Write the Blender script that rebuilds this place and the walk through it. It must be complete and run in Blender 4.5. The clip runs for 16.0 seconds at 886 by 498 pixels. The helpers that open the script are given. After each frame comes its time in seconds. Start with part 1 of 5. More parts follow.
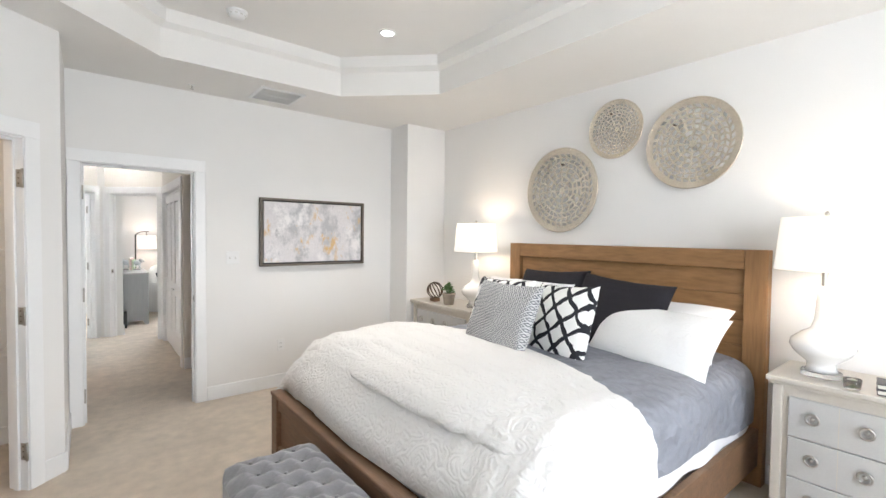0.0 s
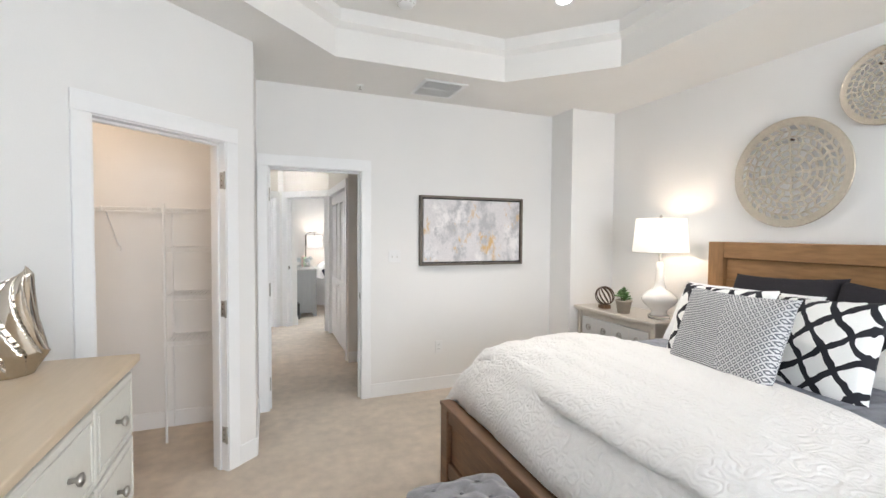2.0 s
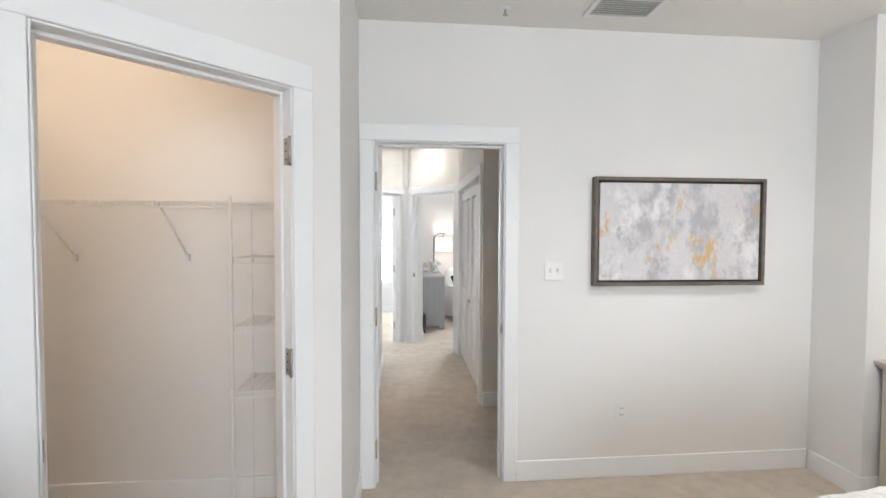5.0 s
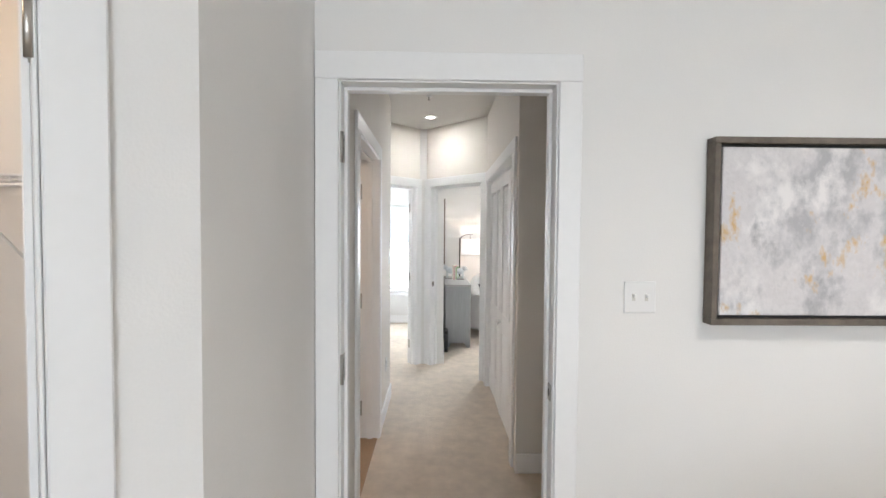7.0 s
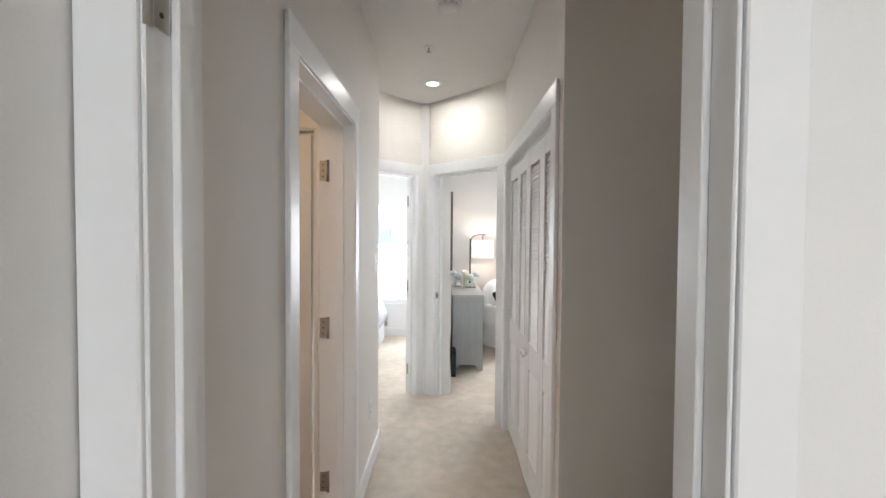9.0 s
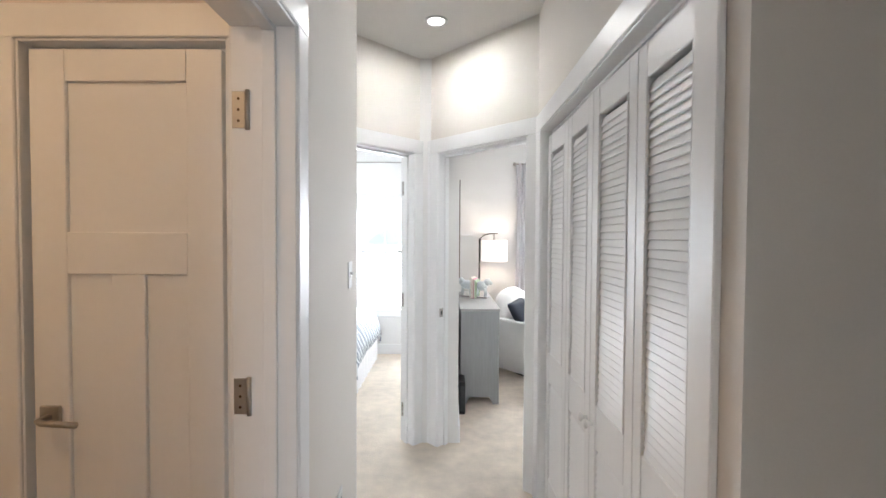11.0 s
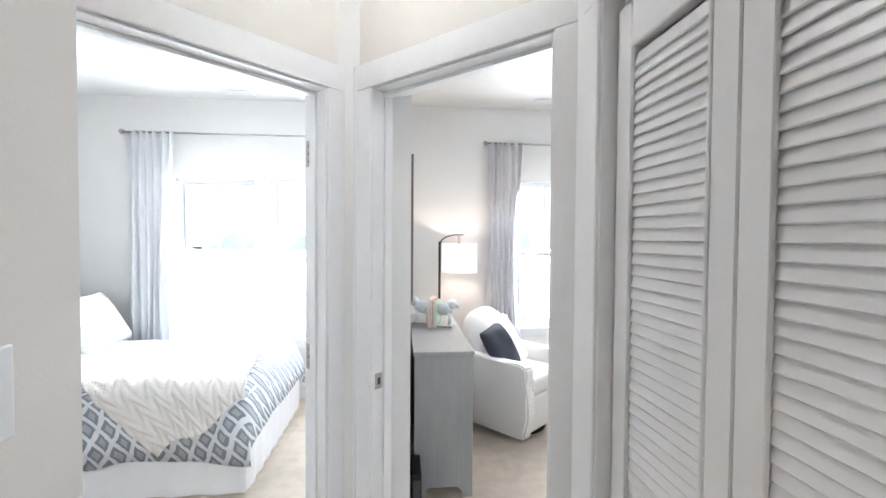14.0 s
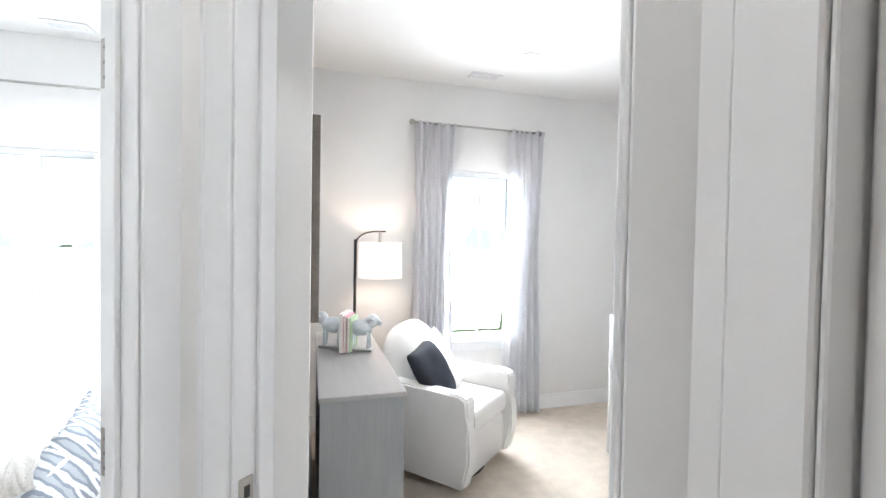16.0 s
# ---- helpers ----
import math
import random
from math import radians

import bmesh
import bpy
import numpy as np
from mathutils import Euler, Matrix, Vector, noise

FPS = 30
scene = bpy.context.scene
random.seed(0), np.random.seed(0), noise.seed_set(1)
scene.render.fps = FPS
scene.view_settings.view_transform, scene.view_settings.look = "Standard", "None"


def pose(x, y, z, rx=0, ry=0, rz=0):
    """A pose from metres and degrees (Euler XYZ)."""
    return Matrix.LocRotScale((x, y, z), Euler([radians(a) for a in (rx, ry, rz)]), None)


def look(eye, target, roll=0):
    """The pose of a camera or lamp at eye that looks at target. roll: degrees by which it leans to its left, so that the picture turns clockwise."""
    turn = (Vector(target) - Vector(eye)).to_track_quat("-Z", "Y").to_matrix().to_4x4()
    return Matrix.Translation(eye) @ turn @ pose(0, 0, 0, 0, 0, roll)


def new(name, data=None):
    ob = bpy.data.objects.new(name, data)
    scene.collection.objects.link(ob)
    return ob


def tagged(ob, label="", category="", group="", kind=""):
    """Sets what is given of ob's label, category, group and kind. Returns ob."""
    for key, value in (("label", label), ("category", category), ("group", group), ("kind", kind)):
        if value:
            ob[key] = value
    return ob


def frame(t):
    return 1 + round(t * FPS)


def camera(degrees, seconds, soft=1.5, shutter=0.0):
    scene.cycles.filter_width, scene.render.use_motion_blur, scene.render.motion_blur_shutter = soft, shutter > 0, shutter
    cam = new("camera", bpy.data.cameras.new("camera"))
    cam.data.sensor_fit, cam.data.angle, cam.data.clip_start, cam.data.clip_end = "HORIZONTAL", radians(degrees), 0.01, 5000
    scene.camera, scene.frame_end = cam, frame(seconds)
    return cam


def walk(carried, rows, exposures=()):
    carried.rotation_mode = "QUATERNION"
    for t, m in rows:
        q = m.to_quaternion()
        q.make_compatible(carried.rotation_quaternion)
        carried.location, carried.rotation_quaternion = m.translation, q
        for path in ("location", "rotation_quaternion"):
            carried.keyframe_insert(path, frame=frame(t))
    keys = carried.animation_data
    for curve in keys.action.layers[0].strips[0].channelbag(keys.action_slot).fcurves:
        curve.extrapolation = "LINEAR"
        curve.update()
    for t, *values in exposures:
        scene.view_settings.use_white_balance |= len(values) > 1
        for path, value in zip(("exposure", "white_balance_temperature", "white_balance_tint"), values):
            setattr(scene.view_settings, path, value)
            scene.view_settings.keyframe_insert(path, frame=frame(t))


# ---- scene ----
cam = camera(90.3, 16.0)
PATH = [
    (0, (0.033, -0.124, 1.515), (1.288, 1.431, 1.452), 0.7),
    (0.5, (0.005, -0.04, 1.509), (1.131, 1.611, 1.447), 0.8),
    (1, (-0.031, 0.059, 1.506), (0.968, 1.791, 1.443), 0.8),
    (1.5, (-0.035, 0.175, 1.504), (0.833, 1.975, 1.436), 0.6),
    (2, (-0.01, 0.332, 1.494), (0.73, 2.189, 1.425), 0.4),
    (2.5, (0.026, 0.522, 1.502), (0.641, 2.424, 1.428), 0.3),
    (3, (0.059, 0.724, 1.503), (0.566, 2.657, 1.428), 0.4),
    (3.5, (0.074, 0.954, 1.491), (0.498, 2.908, 1.425), 0.3),
    (4, (0.091, 1.173, 1.505), (0.427, 3.143, 1.436), 0.4),
    (4.5, (0.121, 1.412, 1.499), (0.378, 3.395, 1.431), 0.3),
    (5, (0.168, 1.655, 1.505), (0.345, 3.646, 1.437), 0.2),
    (5.2, (0.197, 1.742, 1.488), (0.34, 3.736, 1.435), 0.1),
    (7.3, (0.356, 2.827, 1.505), (0.38, 4.825, 1.44), 0.3),
    (7.5, (0.368, 2.92, 1.502), (0.386, 4.918, 1.437), 0.2),
    (8, (0.386, 3.167, 1.49), (0.394, 5.166, 1.428), 0.4),
    (8.2, (0.394, 3.264, 1.486), (0.391, 5.263, 1.431), 0.4),
    (10.5, (0.368, 4.436, 1.487), (0.348, 6.435, 1.422), 0.4),
    (11, (0.346, 4.672, 1.464), (0.327, 6.672, 1.412), 0.3),
    (11.5, (0.356, 4.921, 1.485), (0.328, 6.92, 1.423), 0.2),
    (12, (0.355, 5.154, 1.488), (0.326, 7.153, 1.428), 0.3),
    (12.5, (0.345, 5.391, 1.481), (0.331, 7.39, 1.426), 0.4),
    (13, (0.346, 5.619, 1.487), (0.376, 7.618, 1.432), 0.4),
    (13.5, (0.363, 5.834, 1.479), (0.467, 7.831, 1.428), 0.6),
    (14, (0.392, 6.043, 1.489), (0.581, 8.034, 1.437), 0.4),
    (14.5, (0.411, 6.237, 1.489), (0.673, 8.219, 1.438), 0.5),
    (15, (0.416, 6.419, 1.483), (0.768, 8.388, 1.434), 0.7),
    (15.5, (0.419, 6.581, 1.482), (0.877, 8.528, 1.435), 0.8),
    (16, (0.432, 6.753, 1.469), (1.004, 8.668, 1.423), 1.0),
]
walk(cam, [(t, look(eye, target, roll)) for t, eye, target, roll in PATH],
     exposures=[(0, 0.6, 6250, 10), (5, 0.6, 6150, 10), (8, 0.5, 6250, 10), (10.5, 0.6, 6200, 10), (12, 0.64, 5900, 10), (13.5, 0.55, 5950, 10), (15, 0.56, 6050, 10), (16, 0.6, 6050, 10)])

# ---- world, sun, large lights ----
world = bpy.data.worlds.new("world")
scene.world = world
world.use_nodes = True
wn = world.node_tree.nodes
sky = wn.new("ShaderNodeTexSky")
sky.sky_type, sky.sun_disc = "NISHITA", False
sky.sun_elevation, sky.sun_rotation = radians(50), radians(-80)
world.node_tree.links.new(sky.outputs[0], wn["Background"].inputs[0])
wn["Background"].inputs[1].default_value = 0.15


def lamp(name, kind, place, target, power, colour, **more):
    data = bpy.data.lights.new(name, kind)
    data.energy, data.color = power, colour
    for key, value in more.items():
        if key == "size":
            data.size = value
        if key == "size_y":
            data.shape, data.size_y = "RECTANGLE", value
        if key == "soft":
            data.shadow_soft_size = value
        if key == "cone":
            data.spot_size, data.spot_blend = radians(value), 1.0
        if key == "angle":
            data.angle = radians(value)
    ob = new(name, data)
    ob.matrix_world = look(place, target)
    return ob


DAY, WARM = (0.93, 0.965, 1.0), (1.0, 0.80, 0.60)
lamp("sun", "SUN", (-20, 14, 24), (0, 10, 0), 3.0, (1, 0.96, 0.9), angle=0.5)
# daylight standing in the window openings
lamp("daylight_bedroom", "AREA", (0.5, -1.8, 1.55), (0.5, 3, 1.4), 39, DAY, size=1.15, size_y=1.7)
lamp("daylight_bedroom", "AREA", (1.72, -1.8, 1.55), (1.72, 3, 1.4), 41, DAY, size=1.15, size_y=1.7)
lamp("daylight_guest", "AREA", (-0.85, 10.26, 1.28), (-0.85, 5, 0.6), 72, (0.93, 0.97, 1.0), size=1.5, size_y=1.4)
lamp("daylight_nursery", "AREA", (1.79, 10.26, 1.33), (1.79, 5, 0.0), 60, (0.95, 0.975, 1.0), size=0.56, size_y=1.36)
# lamps of the place
lamp("can_light", "SPOT", (1.83, 2.81, 3.02), (1.83, 2.81, 0), 90, (1, 0.93, 0.85), soft=0.06, cone=122)
lamp("can_light", "AREA", (0.275, 7.24, 2.695), (0.275, 7.25, 0), 4.0, (1, 0.95, 0.89), size=0.09)
lamp("can_light", "SPOT", (1.83, 9.47, 2.69), (1.83, 9.47, 0), 30, (1, 0.93, 0.85), soft=0.06, cone=130)
lamp("can_light", "SPOT", (-1.15, 9.55, 2.69), (-1.15, 9.55, 0), 30, (1, 0.93, 0.85), soft=0.06, cone=130)
lamp("bulb", "POINT", (3.03, 3.07, 1.5), (3.03, 3.07, 0), 4.2, WARM, soft=0.04)
lamp("bulb", "POINT", (3.03, 0.41, 1.5), (3.03, 0.41, 0), 4.2, WARM, soft=0.04)
lamp("bulb", "POINT", (0.905, 9.9, 1.33), (0.905, 9.9, 0), 4.2, WARM, soft=0.04)
lamp("bath_light", "AREA", (-0.95, 5.0, 2.5), (-0.95, 5.05, 0), 5.0, (1.0, 0.66, 0.38), size=0.3)

lamp("closet_light", "POINT", (-1.45, 3.3, 2.6), (-1.45, 3.3, 0), 9.5, (1.0, 0.74, 0.52), soft=0.12)
lamp("stair_light", "POINT", (1.6, 4.75, 2.6), (1.6, 4.75, 0), 0.25, (1.0, 0.72, 0.46), soft=0.1)

# ---- materials ----


def mat(name, colour, rough=0.6, metal=0.0, grain=None, spot=None, bump=0.0, bscale=100.0, vary=0.06, coat=0.0, stretch=None, emit=0.0):
    """A paint, cloth, wood or metal: two scales of noise in the colour and a fine relief."""
    m = bpy.data.materials.new(name)
    m.use_nodes = True
    nt = m.node_tree
    n, l = nt.nodes, nt.links
    b = n["Principled BSDF"]
    b.inputs["Roughness"].default_value, b.inputs["Metallic"].default_value = rough, metal
    b.inputs["Coat Weight"].default_value = coat
    tc = n.new("ShaderNodeTexCoord")
    mp = n.new("ShaderNodeMapping")
    l.new(tc.outputs["Object"], mp.inputs[0])
    if stretch:
        mp.inputs["Scale"].default_value = stretch
    big, fine = n.new("ShaderNodeTexNoise"), n.new("ShaderNodeTexNoise")
    big.inputs["Scale"].default_value, big.inputs["Detail"].default_value = spot or 2.5, 5
    fine.inputs["Scale"].default_value, fine.inputs["Detail"].default_value = grain or bscale, 6
    for t in (big, fine):
        l.new(mp.outputs[0], t.inputs["Vector"])
    add = n.new("ShaderNodeMath")
    add.operation = "ADD"
    l.new(big.outputs[0], add.inputs[0])
    l.new(fine.outputs[0], add.inputs[1])
    ramp = n.new("ShaderNodeMapRange")
    ramp.inputs["From Min"].default_value, ramp.inputs["From Max"].default_value = 0.6, 1.4
    l.new(add.outputs[0], ramp.inputs[0])
    mix = n.new("ShaderNodeMix")
    mix.data_type = "RGBA"
    lo = [c * (1 - vary) for c in colour]
    hi = [min(1, c * (1 + vary)) for c in colour]
    mix.inputs["A"].default_value, mix.inputs["B"].default_value = (*lo, 1), (*hi, 1)
    l.new(ramp.outputs[0], mix.inputs["Factor"])
    l.new(mix.outputs["Result"], b.inputs["Base Color"])
    if bump:
        bn, bt = n.new("ShaderNodeBump"), n.new("ShaderNodeTexNoise")
        bt.inputs["Scale"].default_value, bt.inputs["Detail"].default_value = bscale, 4
        l.new(mp.outputs[0], bt.inputs["Vector"])
        l.new(bt.outputs[0], bn.inputs["Height"])
        bn.inputs["Strength"].default_value, bn.inputs["Distance"].default_value = bump, 0.01
        l.new(bn.outputs[0], b.inputs["Normal"])
    if emit:
        b.inputs["Emission Color"].default_value, b.inputs["Emission Strength"].default_value = (*colour, 1), emit
    return m


def shape_fac(m, build):
    """Lays a second colour into material m where build(value maker) gives 1."""
    nt = m.node_tree
    n, l = nt.nodes, nt.links

    def val(op, a, b=None):
        x = n.new("ShaderNodeMath")
        x.operation = op
        for i, s in enumerate((a, b)):
            if s is None:
                continue
            if isinstance(s, (int, float)):
                x.inputs[i].default_value = s
            else:
                l.new(s, x.inputs[i])
        return x.outputs[0]

    tc, sep = n.new("ShaderNodeTexCoord"), n.new("ShaderNodeSeparateXYZ")
    nz = n.new("ShaderNodeTexNoise")
    nz.inputs["Scale"].default_value = 9
    l.new(tc.outputs["Object"], nz.inputs["Vector"])
    l.new(tc.outputs["Object"], sep.inputs[0])
    fac, colour = build(val, sep.outputs, nz.outputs[0])
    base = n["Principled BSDF"].inputs["Base Color"]
    old = base.links[0].from_socket
    mix = n.new("ShaderNodeMix")
    mix.data_type = "RGBA"
    l.new(fac, mix.inputs["Factor"])
    l.new(old, mix.inputs["A"])
    mix.inputs["B"].default_value = (*colour, 1)
    l.new(mix.outputs["Result"], base)
    return m


def voronoi_relief(m, scale, strength, distance=0.02):
    n, l = m.node_tree.nodes, m.node_tree.links
    vo, bn, tc = n.new("ShaderNodeTexVoronoi"), n.new("ShaderNodeBump"), n.new("ShaderNodeTexCoord")
    nz, mixv = n.new("ShaderNodeTexNoise"), n.new("ShaderNodeMix")
    mixv.data_type = "VECTOR"
    mixv.inputs["Factor"].default_value = 0.06
    nz.inputs["Scale"].default_value = scale * 1.5
    l.new(tc.outputs["Object"], nz.inputs["Vector"])
    l.new(tc.outputs["Object"], mixv.inputs["A"])
    l.new(nz.outputs["Color"], mixv.inputs["B"])
    l.new(mixv.outputs["Result"], vo.inputs["Vector"])
    vo.feature = "F1"
    vo.inputs["Scale"].default_value = scale
    wave = n.new("ShaderNodeMath")
    wave.operation = "SINE"
    mul = n.new("ShaderNodeMath")
    mul.operation = "MULTIPLY"
    mul.inputs[1].default_value = 13
    l.new(vo.outputs["Distance"], mul.inputs[0])
    l.new(mul.outputs[0], wave.inputs[0])
    l.new(wave.outputs[0], bn.inputs["Height"])
    bn.inputs["Strength"].default_value, bn.inputs["Distance"].default_value = strength, distance
    b = n["Principled BSDF"]
    if b.inputs["Normal"].links:
        l.new(b.inputs["Normal"].links[0].from_socket, bn.inputs["Normal"])
    l.new(bn.outputs[0], b.inputs["Normal"])
    return m


def scroll_relief(m, scale, turns, strength, distance):
    """Raised cords that curl like embroidered scrolls, along the contours of a noise."""
    n, l = m.node_tree.nodes, m.node_tree.links
    tc, nz, mul, sine, bn = (n.new("ShaderNode" + k) for k in ("TexCoord", "TexNoise", "Math", "Math", "Bump"))
    nz.inputs["Scale"].default_value, nz.inputs["Detail"].default_value = scale, 0.6
    mul.operation, sine.operation = "MULTIPLY", "SINE"
    mul.inputs[1].default_value = turns
    l.new(tc.outputs["Object"], nz.inputs["Vector"])
    l.new(nz.outputs[0], mul.inputs[0])
    l.new(mul.outputs[0], sine.inputs[0])
    l.new(sine.outputs[0], bn.inputs["Height"])
    bn.inputs["Strength"].default_value, bn.inputs["Distance"].default_value = strength, distance
    b = n["Principled BSDF"]
    if b.inputs["Normal"].links:
        l.new(b.inputs["Normal"].links[0].from_socket, bn.inputs["Normal"])
    l.new(bn.outputs[0], b.inputs["Normal"])
    return m


M_WALL = mat("wall_paint", (0.80, 0.79, 0.775), 0.75, bump=0.06, bscale=160, vary=0.02)
# M_WALL's paint again, darkened and warmed for the dimmer light past the doorways
M_WALL_DIM = mat("wall_paint_dimmed", (0.77, 0.735, 0.685), 0.75, bump=0.06, bscale=160, vary=0.02)
M_CEIL = mat("ceiling_paint", (0.80, 0.785, 0.76), 0.85, bump=0.08, bscale=120, vary=0.02)
M_TRIM = mat("trim_paint", (0.85, 0.85, 0.85), 0.36, bump=0.02, bscale=40, vary=0.015)
M_CARPET = mat("carpet", (0.77, 0.675, 0.565), 0.95, grain=11, spot=2.2, bump=1.0, bscale=380, vary=0.17)
M_TILE = mat("bath_tile", (0.42, 0.28, 0.17), 0.4, vary=0.15)
M_WOOD = mat("stained_pine", (0.285, 0.152, 0.062), 0.55, grain=9, spot=3, bump=0.25, bscale=30, vary=0.32, stretch=(5, 0.9, 5))
M_WOODV = mat("stained_pine_upright", (0.285, 0.152, 0.062), 0.55, grain=9, spot=3, bump=0.25, bscale=30, vary=0.32, stretch=(6, 6, 0.6))
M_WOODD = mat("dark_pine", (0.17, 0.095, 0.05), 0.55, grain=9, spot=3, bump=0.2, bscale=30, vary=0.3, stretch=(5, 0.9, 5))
M_PLUSH = scroll_relief(mat("white_plush", (0.80, 0.785, 0.765), 0.95, bump=0.4, bscale=300, vary=0.05), 19, 34, 0.34, 0.006)
M_WHITE = scroll_relief(mat("white_linen", (0.80, 0.80, 0.80), 0.9, bump=0.15, bscale=200, vary=0.03), 19, 34, 0.2, 0.005)
M_PLAIN = mat("white_cotton", (0.85, 0.85, 0.86), 0.9, bump=0.15, bscale=150, vary=0.03)
M_GREY = voronoi_relief(mat("grey_coverlet", (0.24, 0.25, 0.285), 0.75, bump=0.5, bscale=22, vary=0.14), 8, 0.3, 0.02)
M_NAVY = mat("charcoal_cloth", (0.018, 0.016, 0.020), 1.0, bump=0.3, bscale=60, vary=0.2, stretch=(1, 12, 1))
M_VELVET = mat("grey_velvet", (0.17, 0.165, 0.175), 0.7, bump=0.1, bscale=90, vary=0.15)
M_VELVET.node_tree.nodes["Principled BSDF"].inputs["Sheen Weight"].default_value = 0.5
M_CHAMP = mat("champagne_lacquer", (0.60, 0.56, 0.50), 0.32, metal=0.25, bump=0.03, bscale=60, vary=0.05)
M_CHAMPF = mat("silver_lacquer_front", (0.54, 0.54, 0.535), 0.3, metal=0.3, vary=0.04)
M_CREAM = mat("cream_lacquer", (0.68, 0.66, 0.60), 0.42, bump=0.03, bscale=50, vary=0.05)
M_TAN = mat("dresser_top_lacquer", (0.62, 0.50, 0.36), 0.4, grain=12, bump=0.04, bscale=40, vary=0.06, stretch=(6, 0.7, 6))
M_CHROME = mat("brushed_nickel", (0.46, 0.44, 0.41), 0.32, metal=1.0, vary=0.05)
M_SILVER = mat("polished_silver", (0.56, 0.51, 0.44), 0.07, metal=1.0, vary=0.06)
M_PLATE = mat("champagne_metal", (0.72, 0.655, 0.555), 0.27, metal=1.0, bump=0.06, bscale=60, vary=0.12)
M_CERAMIC = mat("white_ceramic", (0.86, 0.85, 0.83), 0.12, vary=0.01, coat=0.5)
M_BRASS = mat("aged_brass", (0.55, 0.42, 0.22), 0.3, metal=1.0, vary=0.08)
M_BLACK = mat("dark_metal", (0.03, 0.028, 0.026), 0.4, metal=0.6, vary=0.1)
M_BRONZE = mat("bronze", (0.10, 0.07, 0.05), 0.4, metal=0.8, vary=0.2)
M_CABGREY = mat("grey_stained_wood", (0.28, 0.285, 0.285), 0.5, grain=12, bump=0.08, bscale=40, vary=0.1, stretch=(6, 6, 0.5))
M_CABTOP = mat("grey_stained_top", (0.33, 0.32, 0.31), 0.35, grain=12, bump=0.05, bscale=40, vary=0.08, stretch=(6, 0.5, 6))
M_FRAMEW = mat("weathered_frame", (0.15, 0.125, 0.10), 0.6, grain=20, bump=0.3, bscale=60, vary=0.4)
M_UPH = mat("ivory_upholstery", (0.80, 0.785, 0.76), 0.85, bump=0.15, bscale=250, vary=0.03)
M_CURTAIN = mat("grey_curtain", (0.76, 0.76, 0.77), 0.85, bump=0.1, bscale=300, vary=0.05)
M_SHEER = mat("sheer_curtain", (0.92, 0.92, 0.93), 0.85, vary=0.03)
for cloth, amount in ((M_CURTAIN, 0.4), (M_SHEER, 0.5)):
    n, l = cloth.node_tree.nodes, cloth.node_tree.links
    tr, mx = n.new("ShaderNodeBsdfTranslucent"), n.new("ShaderNodeMixShader")
    tr.inputs[0].default_value = (0.93, 0.94, 0.96, 1)
    mx.inputs[0].default_value = amount
    l.new(n["Principled BSDF"].outputs[0], mx.inputs[1])
    l.new(tr.outputs[0], mx.inputs[2])
    l.new(mx.outputs[0], n["Material Output"].inputs[0])
M_SHADE = mat("lamp_shade", (1.0, 0.93, 0.82), 0.9, emit=0.42, vary=0.02)
M_SHADE2 = mat("lamp_shade_pale", (1.0, 0.90, 0.83), 0.9, emit=0.42, vary=0.02)
M_LED = mat("lit_lens", (1.0, 0.97, 0.92), 0.5, emit=6.0, vary=0.0)
M_PLASTIC = mat("white_plastic", (0.80, 0.80, 0.795), 0.35, vary=0.01)
M_WIRE = mat("white_wire", (0.80, 0.80, 0.79), 0.35, vary=0.02)
M_POT = mat("aged_clay", (0.38, 0.34, 0.29), 0.8, bump=0.3, bscale=80, vary=0.2)
M_LEAF = mat("succulent_leaf", (0.075, 0.16, 0.05), 0.5, grain=40, vary=0.35)
M_SOIL = mat("soil", (0.04, 0.03, 0.02), 0.9, vary=0.3)
M_BOOKA = mat("book_cover", (0.03, 0.03, 0.035), 0.5, vary=0.1)
M_BOOKB = mat("book_green", (0.30, 0.42, 0.22), 0.5, vary=0.1)
M_BOOKC = mat("book_pink", (0.60, 0.20, 0.26), 0.5, vary=0.1)
M_PAGES = mat("pages", (0.75, 0.72, 0.65), 0.8, vary=0.1)
M_SHEEP = mat("painted_resin", (0.62, 0.66, 0.68), 0.6, bump=0.6, bscale=45, vary=0.15)
M_KNIT = voronoi_relief(mat("knitted_wool", (0.80, 0.775, 0.735), 0.95, bump=0.3, bscale=120, vary=0.06), 30, 0.3, 0.008)
M_VENT = mat("vent_paint", (0.62, 0.61, 0.58), 0.5, vary=0.03)
M_DARK = mat("dark_void", (0.05, 0.05, 0.05), 0.8, vary=0.1)
M_DENIM = mat("navy_velvet", (0.022, 0.028, 0.042), 0.7, vary=0.25, bump=0.1)
# navy headboard cloth lifted to blue-grey, the bright room's haze mixed in
M_NAVY_HAZED = mat("navy_linen_hazed", (0.07, 0.09, 0.12), 0.85, bump=0.2, bscale=220, vary=0.15)
M_GRASS = mat("lawn", (0.13, 0.17, 0.06), 0.95, spot=0.2, grain=3, vary=0.3)
# distance haze painted into the trees: pale blue that glows
M_TREE_HAZED = mat("haze_tinted_trees", (0.72, 0.80, 0.86), 0.9, spot=0.3, grain=2, vary=0.15, emit=0.8)
M_FENCE = mat("fence_wood", (0.22, 0.15, 0.11), 0.9, vary=0.25)
M_GLASS = bpy.data.materials.new("pane_glass")
M_GLASS.use_nodes = True
gb = M_GLASS.node_tree.nodes["Principled BSDF"]
gb.inputs["Transmission Weight"].default_value, gb.inputs["Roughness"].default_value, gb.inputs["IOR"].default_value = 1.0, 0.0, 1.02
M_ACRYL = bpy.data.materials.new("clear_acrylic")
M_ACRYL.use_nodes = True
